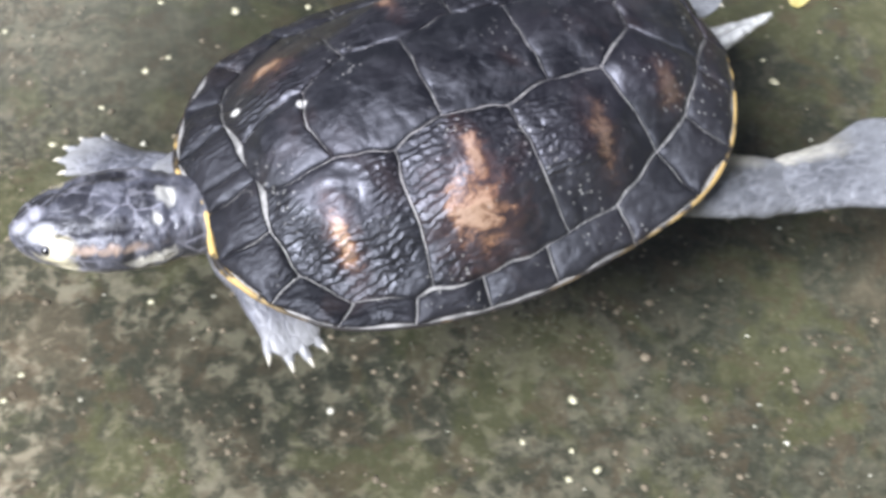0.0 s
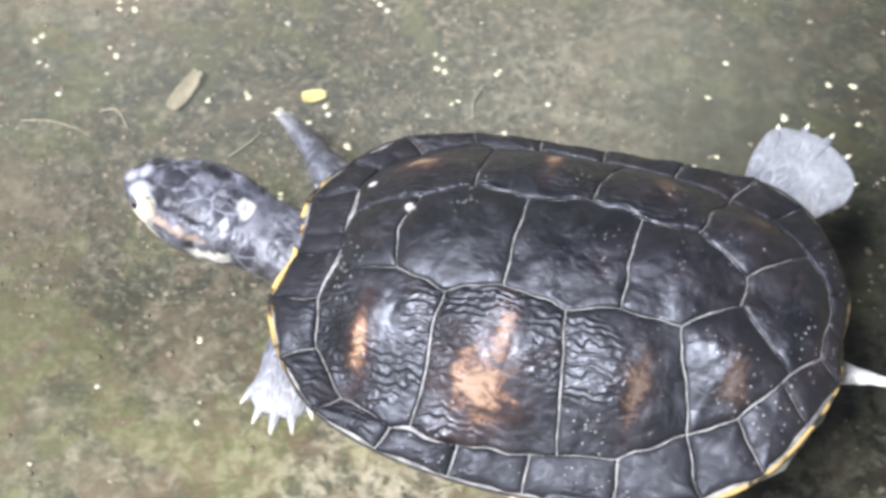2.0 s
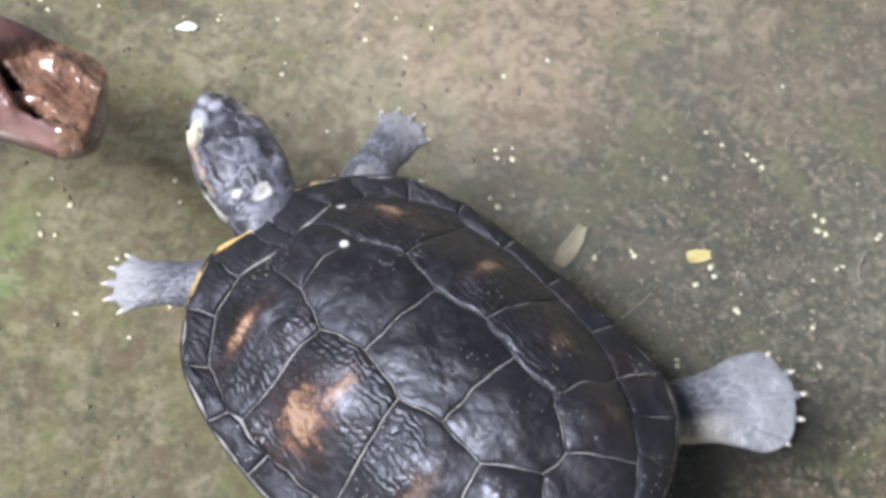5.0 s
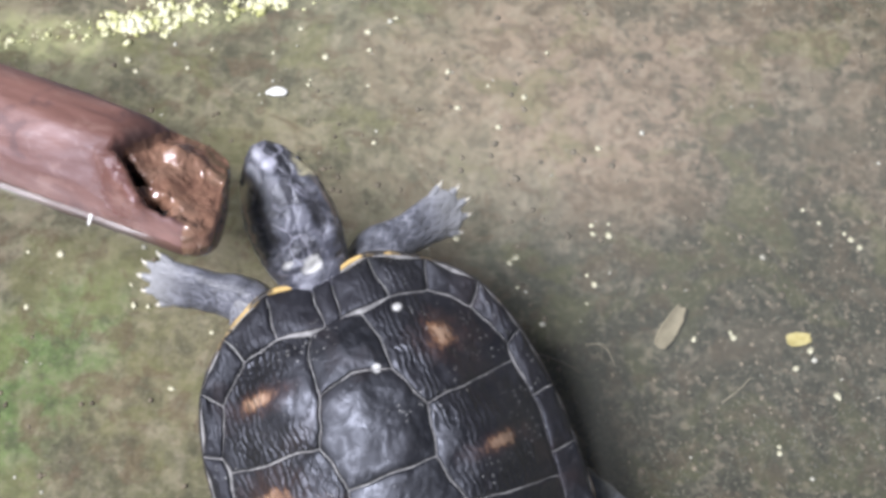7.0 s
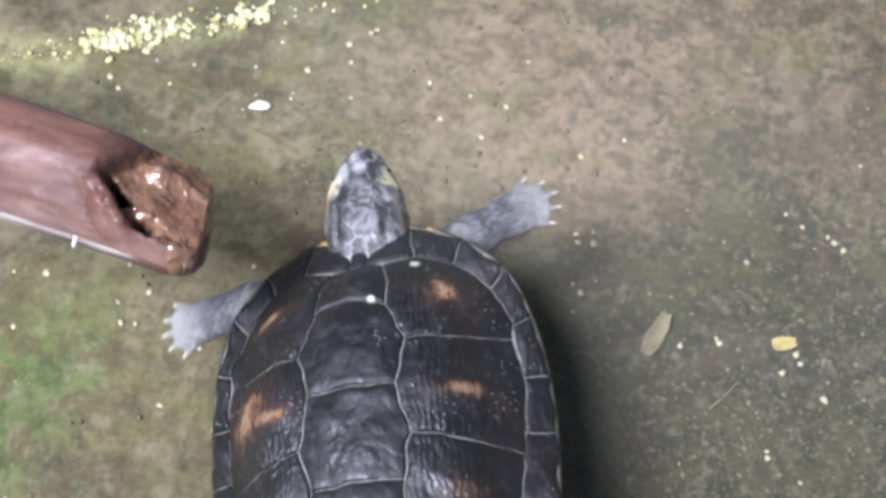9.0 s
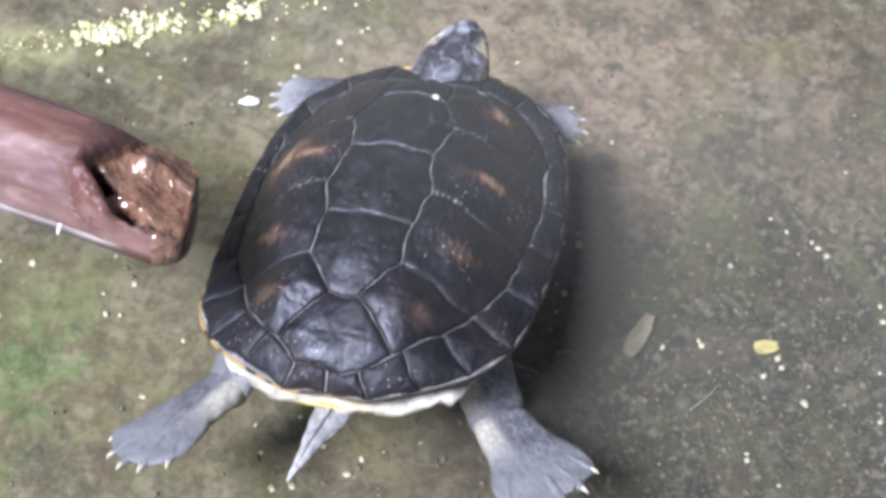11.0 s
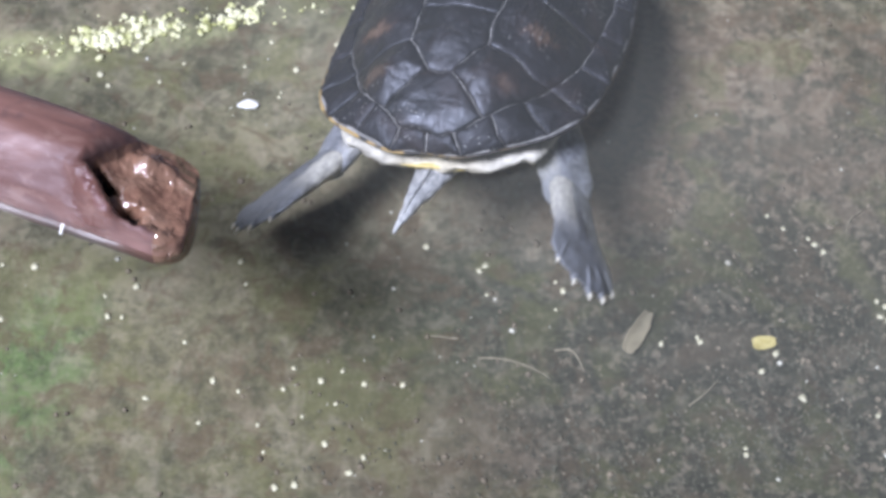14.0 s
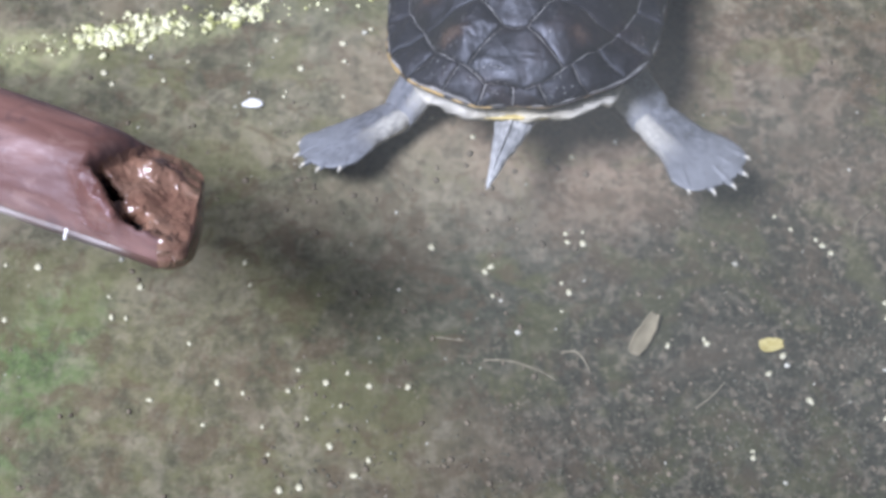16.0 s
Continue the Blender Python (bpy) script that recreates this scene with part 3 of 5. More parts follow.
RIM_Z = (0.0095, 0.0082, 0.0070, 0.0055, 0.0020, -0.0015, -0.0030, 0.0000, 0.0055, 0.0100, 0.0126, 0.0118, 0.0118)
HEIGHTS = [(V1F, 0.0228), (J12, 0.0375), (C12, 0.0402), (J23, 0.0441), (C23, 0.0424), (J34, 0.0418), (C34, 0.0385), (J45, 0.0355),
           (O45, 0.0243), (O23, 0.0075), (O12, 0.0065), ((0.086, 0.0), 0.0335), ((0.072, 0.0), 0.0400), ((0.0475, 0.0), 0.0460),
           ((0.021, 0.0), 0.047), ((-0.0057, 0.0), 0.0470), ((-0.029, 0.0), 0.0450), ((-0.055, 0.0), 0.0430), ((-0.0758, 0.0), 0.0345),
           ((-0.095, 0.0), 0.0285), ((0.020, 0.056), 0.0320), ((-0.032, 0.053), 0.0315), ((0.077, 0.044), 0.0275), ((-0.074, 0.036), 0.0325)]
HEIGHTS += [(p, z) for p, z in zip(INNER, INNER_Z)] + [(p, z) for p, z in zip(OUTER, RIM_Z)]


def dome_function():
    """A smooth surface through the known heights, the same on both sides."""
    pts = [(x, y, z) for (x, y), z in HEIGHTS] + [(x, -y, z) for (x, y), z in HEIGHTS if y > 1e-6]
    a = np.array(pts)

    def kernel(r2):
        return 0.5 * r2 * np.log(r2 + 1e-12)

    d = a[:, None, :2] - a[None, :, :2]
    k = kernel((d ** 2).sum(2)) + np.eye(len(a)) * 2e-6
    q = np.column_stack([np.ones(len(a)), a[:, :2]])
    m = np.block([[k, q], [q.T, np.zeros((3, 3))]])
    w = np.linalg.solve(m, np.concatenate([a[:, 2], np.zeros(3)]))

    def at(x, y):
        r2 = (x - a[:, 0]) ** 2 + (y - a[:, 1]) ** 2
        return float(kernel(r2) @ w[:-3] + w[-3] + w[-2] * x + w[-1] * y)

    return at


dome = dome_function()


def wavy(p):
    """The seams wander a little, the same for both scutes at a seam."""
    v = noise.noise_vector(Vector((p[0] * 95, p[1] * 95, 1.7)))
    return (p[0] + v.x * 0.0016, p[1] + v.y * 0.0016)


def outline(corners, step=0.0022):
    pts = []
    for a, b in zip(corners, list(corners[1:]) + [corners[0]]):
        n = max(2, int(math.dist(a, b) / step))
        pts += [wavy((a[0] + (b[0] - a[0]) * i / n, a[1] + (b[1] - a[1]) * i / n)) for i in range(n)]
    return pts


def scute_mesh(name, corners, material, rings=9, inset=0.00026, proud=0.0011, swell=0.0):
    """One horny plate, a little proud of the seams, with rolled edges."""
    edge = outline(corners)
    n = len(edge)
    cx, cy = sum(p[0] for p in edge) / n, sum(p[1] for p in edge) / n
    spans = [0.0] + [0.0004, 0.0014] + [None] * (rings - 3)
    verts, faces = [], []
    for r in range(rings):
        for x, y in edge:
            d = math.hypot(x - cx, y - cy)
            if r < 3:
                s = max(0.0, 1 - (inset + spans[r]) / d)
            else:
                s = max(0.0, 1 - (inset + 0.0016) / d) * (1 - (r - 2) / (rings - 2))
            px, py = cx + (x - cx) * s, cy + (y - cy) * s
            lift = (-0.0006, proud * 0.65, proud)[min(r, 2)] + swell * (1 - s * s)
            lift += (noise.noise(Vector((px * 70, py * 70, 4.0))) * 0.0013 + noise.noise(Vector((px * 210, py * 210, 4.0))) * 0.0005) * (1 if r > 1 else 0.3)
            verts.append((px, py, dome(px, py) + lift))
    for r in range(rings - 2):
        for k in range(n):
            a, b = r * n + k, r * n + (k + 1) % n
            faces.append((a, b, b + n, a + n))
    last = (rings - 2) * n
    centre = len(verts)
    verts.append((cx, cy, dome(cx, cy) + proud + swell))
    verts = verts[:(rings - 1) * n] + [verts[centre]]
    faces += [(last + k, last + (k + 1) % n, len(verts) - 1) for k in range(n)]
    return mesh_from(name, verts, faces, material)


def mirrored(points):
    return [(x, -y) for x, y in points]


def rim_line():
    """The shell's edge all round, with the smooth bulge of each marginal plate and small scallops."""
    left = smooth_rows([(0.127, 0.0, 0.0085)] + [(x, y, z) for (x, y), z in zip(OUTER, RIM_Z)], 6)
    pts = [tuple(p) for p in left] + [(p[0], -p[1], p[2]) for p in reversed(left[1:-1])]
    return pts


def carapace_base():
    """The body of the shell under the plates: dome, rolled rim, and the underside running in to the belly."""
    rim = rim_line()
    n, verts, faces = len(rim), [], []
    rings = 26
    for r in range(rings):
        s = 0.995 * (1 - r / rings)
        for x, y, z in rim:
            px, py = x * s, y * s
            verts.append((px, py, dome(px, py) - 0.0002))
    verts.append((0, 0, dome(0, 0)))
    top = len(verts) - 1
    for r in range(rings - 1):
        for k in range(n):
            a, b = r * n + k, r * n + (k + 1) % n
            faces.append((a, b, b + n, a + n))
    faces += [((rings - 1) * n + k, (rings - 1) * n + (k + 1) % n, top) for k in range(n)]
    under = len(verts)
    for s, dz in ((0.997, -0.0022), (0.97, -0.0036), (0.90, -0.0042), (0.78, -0.006)):
        verts += [(x * s, y * s, z + dz) for x, y, z in rim]
    for k in range(n):
        faces.append((k, (k + 1) % n, under + (k + 1) % n, under + k))
    for r in range(3):
        for k in range(n):
            a, b = under + r * n + k, under + r * n + (k + 1) % n
            faces.append((a, b, b + n, a + n))
    return mesh_from("carapace", verts, faces, SEAM)


def rim_mesh():
    """The thin yellow lip along the shell's edge."""
    rim = rim_line()
    n, sides, verts, faces = len(rim), 8, [], []
    for k, (x, y, z) in enumerate(rim):
        out = Vector((x, y * 1.5, 0)).normalized()
        r = 0.0006 + (0.0011 * math.exp(-((x - 0.127) / 0.012) ** 2) + (0.0006 if y > 0 else 0.0003) * math.exp(-((x + 0.090) / 0.030) ** 2)) * (0.7 + 0.9 * abs(noise.noise(Vector((x, y, 3)) * 90))) + 0.0004 * noise.noise(Vector((x, y, 0)) * 160)
        for s in range(sides):
            a = 2 * math.pi * s / sides
            verts.append(Vector((x, y, z - 0.0012)) + out * (r * math.cos(a)) + Vector((0, 0, 1.25 * r * math.sin(a))))
    for k in range(n):
        for s in range(sides):
            a, b = k * sides + s, k * sides + (s + 1) % sides
            c, d = ((k + 1) % n) * sides + (s + 1) % sides, ((k + 1) % n) * sides + s
            faces.append((a, b, c, d))
    return mesh_from("rim", verts, faces, RIM)


def plastron_mesh():
    """Flat belly plate with a broad rounded hind edge."""
    rows = smooth_rows([(-0.1180, 0.012, 0.0014, 0, -0.0030), (-0.1155, 0.022, 0.0022, 0, -0.0045), (-0.107, 0.034, 0.0036, 0, -0.0080), (-0.08, 0.053, 0.007, 0, -0.016),
                        (-0.03, 0.071, 0.010, 0, -0.022), (0.03, 0.072, 0.010, 0, -0.022), (0.08, 0.058, 0.008, 0, -0.021),
                        (0.112, 0.040, 0.005, 0, -0.018), (0.121, 0.010, 0.002, 0, -0.016)], 4)
    return mesh_from("plastron", *loft(rows, 28, 0.0014, 85.0, 2.6), BELLY)


def body_skin_mesh():
    rows = smooth_rows([(-0.1185, 0.006, 0.0012, 0, -0.0026), (-0.1175, 0.020, 0.0026, 0, -0.0030), (-0.1140, 0.038, 0.0050, 0, -0.0030), (-0.106, 0.054, 0.0070, 0, -0.0030), (-0.090, 0.066, 0.010, 0, -0.006), (-0.03, 0.074, 0.012, 0, -0.012),
                        (0.03, 0.075, 0.012, 0, -0.012), (0.08, 0.062, 0.012, 0, -0.011), (0.105, 0.041, 0.010, 0, -0.009), (0.116, 0.02, 0.006, 0, -0.008)], 4)
    return mesh_from("body_skin", *loft(rows, 60, 0.0034, 110.0, 2.4), BODY_SKIN)


def foot_mesh(name, rows, toes, toe_r, seed, skin):
    pieces = [loft(smooth_rows(rows, 9), 30, 0.0013, 90.0, 2.2, seed)]
    for x, y, ang, length in toes:
        toe = smooth_rows([(-0.026, toe_r * 0.5, toe_r * 0.9, 0, 0.0006), (-0.014, toe_r * 0.75, toe_r * 0.95, 0, 0.0010), (0.0, toe_r * 0.95, toe_r * 0.9, 0, 0.0004), (length * 0.7, toe_r * 0.8, toe_r * 0.6, 0, 0), (length, toe_r * 0.4, toe_r * 0.35, 0, -0.0004)], 3)
        v, f = loft(toe, 10)
        m = pose(x, y, -0.0005, 0, 0, ang)
        pieces.append(([m @ Vector(p) for p in v], f))
    return mesh_from(name, *joined(pieces), skin)


def claw_mesh(length, radius):
    rows = smooth_rows([(-0.001, radius, radius, 0, 0), (length * 0.45, radius * 0.8, radius * 0.8, 0, 0.0002), (length, radius * 0.15, radius * 0.15, 0, -0.0008)], 3)
    return mesh_from("claw", *loft(rows, 8), CLAW)


def add_limb(names, parent, upper, lower, toes, toe_r, seed, labels, skin=LIMB):
    """A limb in two rigid pieces: the upper leg, and the lower leg with its foot."""
    thigh = part(names[0], mesh_from(names[0], *loft(smooth_rows(upper, 8), 26, 0.0013, 90.0, 2.1, seed), skin), parent, labels[0])
    shin = part(names[1], foot_mesh(names[1], lower, toes, toe_r, seed + 5, skin), parent, labels[1])
    claw = claw_mesh(0.0042, toe_r * 0.40)
    for x, y, ang, length in toes:
        c = part("claw", claw, shin, "pale curved claw")
        c.matrix_basis = pose(x, y, -0.0006, 0, 0, ang) @ pose(length * 0.92, 0, 0, 0, 4, 0)
    return thigh, shin


FRONT_UPPER = [(-0.014, 0.010, 0.009, 0, 0), (0.0, 0.0130, 0.0105, 0, 0), (0.020, 0.0140, 0.0105, 0, 0), (0.040, 0.0134, 0.0098, 0, 0), (0.050, 0.0112, 0.0090, 0, 0), (0.055, 0.006, 0.005, 0, 0)]
FRONT_LOWER = [(-0.012, 0.006, 0.005, 0, 0), (-0.006, 0.0112, 0.0088, 0, 0), (0.008, 0.0134, 0.0090, 0, 0), (0.022, 0.0120, 0.0072, 0, 0), (0.034, 0.0126, 0.0054, 0, 0),
               (0.044, 0.0136, 0.0040, 0, 0), (0.052, 0.0128, 0.0028, 0, 0), (0.057, 0.008, 0.0015, 0, 0)]
FRONT_TOES = [(0.0430, 0.0105, 30, 0.0100), (0.0495, 0.0060, 15, 0.0112), (0.0520, 0.0002, -1, 0.0108), (0.0500, -0.0060, -14, 0.0104), (0.0440, -0.0106, -30, 0.0094)]
HIND_UPPER = [(-0.030, 0.010, 0.008, 0, 0), (-0.012, 0.0140, 0.0095, 0, 0), (0.012, 0.0168, 0.0095, 0, 0), (0.034, 0.0168, 0.0085, 0, 0), (0.049, 0.0142, 0.0076, 0, 0), (0.058, 0.007, 0.0045, 0, 0)]
HIND_LOWER = [(-0.016, 0.006, 0.005, 0, 0), (-0.007, 0.0120, 0.0080, 0, 0), (0.010, 0.0160, 0.0080, 0, 0), (0.026, 0.0182, 0.0064, 0, 0), (0.040, 0.0226, 0.0050, 0, 0),
              (0.053, 0.0268, 0.0036, 0, 0), (0.063, 0.0254, 0.0026, 0, 0), (0.070, 0.0180, 0.0018, 0, 0), (0.074, 0.0070, 0.0010, 0, 0)]
HIND_TOES = [(0.0560, 0.0195, 28, 0.0100), (0.0640, 0.0108, 14, 0.0112), (0.0675, 0.0008, 1, 0.0112), (0.0645, -0.0095, -13, 0.0108), (0.0565, -0.0188, -28, 0.0096)]


def head_mesh():
    """Blunt wedge head on a folded neck: brows, a flat crown, swollen cheeks and the groove between crown and cheek."""
    rows = smooth_rows([(-0.030, 0.017, 0.013, 0, -0.004), (-0.008, 0.0195, 0.0145, 0, -0.003), (0.020, 0.0190, 0.014, 0, -0.002), (0.042, 0.0192, 0.014, 0, -0.001), (0.055, 0.0222, 0.0148, 0, 0),
                        (0.070, 0.0240, 0.0152, 0, 0.0005), (0.084, 0.0226, 0.0148, 0, 0.0003), (0.097, 0.0188, 0.0128, 0, 0), (0.107, 0.0138, 0.0098, 0, -0.0005),
                        (0.114, 0.0082, 0.0070, 0, -0.001), (0.1175, 0.0036, 0.0038, 0, -0.0012)], 9)
    verts, faces = loft(rows, 60, 0.0009, 120.0, 2.5, 3.0)
    shaped = []
    for p in verts:
        x, y, z = p
        side, up = abs(y), max(0.0, min(1.0, (z + 0.002) / 0.008))
        lift = 0.0
        crown = 0.0135 - 0.25 * max(0.0, x - 0.085)
        if 0.056 < x < 0.112:
            groove = math.exp(-((side - crown) / 0.0016) ** 2) * min(1.0, (x - 0.056) / 0.008) * min(1.0, (0.112 - x) / 0.006)
            lift -= 0.0017 * groove
        lift += 0.0014 * math.exp(-((x - 0.101) / 0.006) ** 2 - ((side - 0.0098) / 0.0032) ** 2)
        lift += 0.0009 * math.exp(-(y / 0.0022) ** 2) * max(0.0, min(1.0, (x - 0.088) / 0.012))
        if x < 0.060:
            w = x + 0.004 * noise.noise(Vector((y * 110, x * 40, 2)))
            lift += 0.0007 * math.sin(w * 900) * min(1.0, (0.060 - x) / 0.012)
        jaw = math.exp(-((z + 0.0035) / 0.0012) ** 2) * max(0.0, min(1.0, (x - 0.078) / 0.006))
        out = Vector((0, y, 0)).normalized() if side > 1e-5 else Vector()
        shaped.append(Vector((x, y, z + lift * up)) - out * jaw * 0.0011)
    return mesh_from("head", shaped, faces, HEAD_SKIN)


def eye_mesh():
    v, f = loft(smooth_rows([(-0.003, 0.0005, 0.0005, 0, 0), (-0.0021, 0.0022, 0.0022, 0, 0), (0, 0.003, 0.003, 0, 0), (0.0021, 0.0022, 0.0022, 0, 0), (0.003, 0.0005, 0.0005, 0, 0)], 3), 14)
    return mesh_from("eye", v, f, EYE)


def lid_mesh():
    v, f = loft(smooth_rows([(-0.0045, 0.001, 0.0008, 0, 0), (-0.003, 0.0024, 0.0024, 0, 0), (0, 0.0036, 0.0034, 0, 0), (0.003, 0.0024, 0.0024, 0, 0), (0.0045, 0.001, 0.0008, 0, 0)], 3), 14)
    return mesh_from("eyelid", v, f, HEAD_SKIN)


def tail_mesh():
    rows = smooth_rows([(-0.018, 0.013, 0.008, 0, 0.001), (0.0, 0.0140, 0.0075, 0, 0), (0.014, 0.0110, 0.006, 0, 0), (0.034, 0.0062, 0.0042, 0, 0), (0.052, 0.0026, 0.0022, 0, 0), (0.062, 0.0008, 0.0008, 0, 0)], 6)
    pieces = [loft(rows, 18, 0.0012, 190.0, 2.0, 9.0)]
    ridge = smooth_rows([(-0.012, 0.0020, 0.0035, 0, 0.006), (0.010, 0.0018, 0.0034, 0, 0.0055), (0.036, 0.0012, 0.0024, 0, 0.0035), (0.055, 0.0006, 0.0008, 0, 0.001)], 5)
    pieces.append(loft(ridge, 10, 0.0006, 260.0, 2.0, 4.0))
    return mesh_from("tail", *joined(pieces), TAIL_SKIN)


def build_turtle():
    turtle = tagged(new("turtle"), "black pond turtle with rusty patches swimming near the surface", "turtle")
    carapace = part("carapace", carapace_base(), turtle, "dark domed shell with pale grey seams")
    part("rim", rim_mesh(), carapace, "thin yellow shell edge")
    part("plastron", plastron_mesh(), turtle, "cream and yellow belly plate")
    part("body_skin", body_skin_mesh(), turtle, "cream skin under the shell edge")
    mid = lambda x: [(x, 0.0)]
    rusty = {
        ("C1", 1): ([((0.079, 0.050, 0.022), 0.0085, (1.8, 0.6, 0.4))], 0.9), ("C1", -1): ([((0.076, -0.046, 0.024), 0.0085, (1.0, 0.9, 0.5))], 0.95),
        ("C2", 1): ([((0.017, 0.046, 0.035), 0.0090, (1.9, 0.6, 0.3)), ((0.024, 0.062, 0.026), 0.0135, (0.95, 0.9, 0.4))], 0.75),
        ("C2", -1): ([((0.016, -0.054, 0.031), 0.0080, (2.0, 0.6, 0.4))], 0.55),
        ("C3", 1): ([((-0.040, 0.052, 0.030), 0.0105, (1.6, 0.7, 0.4))], 0.20), ("C3", -1): ([((-0.036, -0.050, 0.030), 0.0100, (1.4, 0.7, 0.4))], 0.15),
        ("C4", 1): ([((-0.078, 0.040, 0.030), 0.0090, (1.2, 0.8, 0.4))], 0.12), ("C4", -1): ([((-0.078, -0.040, 0.030), 0.0080, (1.2, 0.8, 0.4))], 0.1)}
    vertebrals = (
        [V1F, (0.086, 0.0195), J12] + mid(0.0745) + mirrored([J12, (0.086, 0.0195), V1F]) + mid(0.1040),
        [J12, C12, J23] + mid(0.0222) + mirrored([J23, C12, J12]) + mid(0.0745),
        [J23, C23, J34] + mid(-0.0278) + mirrored([J34, C23, J23]) + mid(0.0222),
        [J34, C34, J45] + mid(-0.0765) + mirrored([J45, C34, J34]) + mid(-0.0278),
        [J45, O45, INNER[11]] + mid(-0.113) + mirrored([INNER[11], O45, J45]) + mid(-0.0765))
    for corners, swell in zip(vertebrals, (0.003, 0.001, 0.0008, 0.0012, 0.002)):
        part("vertebral_scute", scute_mesh("vertebral_scute", corners, VERTEBRAL, swell=swell), carapace)
    costals = {
        "C1": [V1F, *INNER[1:5], O12, C12, J12, (0.086, 0.0195)],
        "C2": [C12, O12, INNER[5], INNER[6], O23, C23, J23], "C3": [C23, O23, INNER[7], O34, C34, J34],
        "C4": [C34, O34, INNER[9], INNER[10], O45, J45]}
    for key, corners in costals.items():
        for side in (1, -1):
            spots, strength = rusty[key, side]
            horn = scute_material("costal_horn", {"C1": 0.65, "C2": 0.65, "C3": 0.55, "C4": 0.25}[key] * (1.0 if side > 0 else 0.7), spots, strength, gloss=0.17, shine=0.8)
            outline_ = corners if side > 0 else mirrored(corners)
            part("costal_scute", scute_mesh("costal_scute", outline_, horn, rings=12, swell=0.0030 if key == "C4" else 0.0015), carapace)
    part("nuchal_scute", scute_mesh("nuchal_scute", [INNER[0], OUTER[0]] + mirrored([OUTER[0], INNER[0]]), MARGINAL, rings=6, swell=0.0022), carapace)
    for i in range(12):
        corners = [INNER[i], OUTER[i], OUTER[i + 1], INNER[i + 1]]
        for side in (1, -1):
            part("marginal_scute", scute_mesh("marginal_scute", corners if side > 0 else mirrored(corners), MARGINAL, rings=7, swell=0.0022), carapace)
    head = part("head", head_mesh(), turtle, "slate grey head with white nape spots and cream jaw")
    eye, lid = eye_mesh(), lid_mesh()
    for side in (1, -1):
        part("eyelid", lid, head).matrix_basis = pose(0.1005, side * 0.0135, 0.0042, 0, 0, side * -28)
        part("eye", eye, head, "small dark eye").matrix_basis = pose(0.1012, side * 0.0152, 0.0044, 0, 0, side * -28) @ Matrix.Scale(0.7, 4)
    front_names, front_labels = ("front_upper_leg", "front_foot"), ("wrinkled grey upper front leg", "grey front foot with pale toes")
    hind_names, hind_labels = ("hind_upper_leg", "hind_foot"), ("wrinkled grey upper hind leg", "webbed grey hind foot")
    limbs = (*add_limb(front_names, turtle, FRONT_UPPER, FRONT_LOWER, FRONT_TOES, 0.0029, 1.0, front_labels),
             *add_limb(front_names, turtle, FRONT_UPPER, FRONT_LOWER, FRONT_TOES, 0.0029, 2.0, front_labels),
             *add_limb(hind_names, turtle, HIND_UPPER, HIND_LOWER, HIND_TOES, 0.0032, 3.0, hind_labels, HIND_LEFT_LIMB),
             *add_limb(hind_names, turtle, HIND_UPPER, HIND_LOWER, HIND_TOES, 0.0032, 4.0, hind_labels, HIND_RIGHT_LIMB))
    tail = part("tail", tail_mesh(), turtle, "pale ridged pointed tail")
    return turtle, head, limbs, tail


turtle, head, limbs, tail = build_turtle()


# ---- the log that lies half out of the water ----
LOG_TIP, LOG_TURN, LOG_R = Vector((-0.1315, 0.0210, -0.001)), math.degrees(math.atan2(0.301, -0.954)), 0.0288


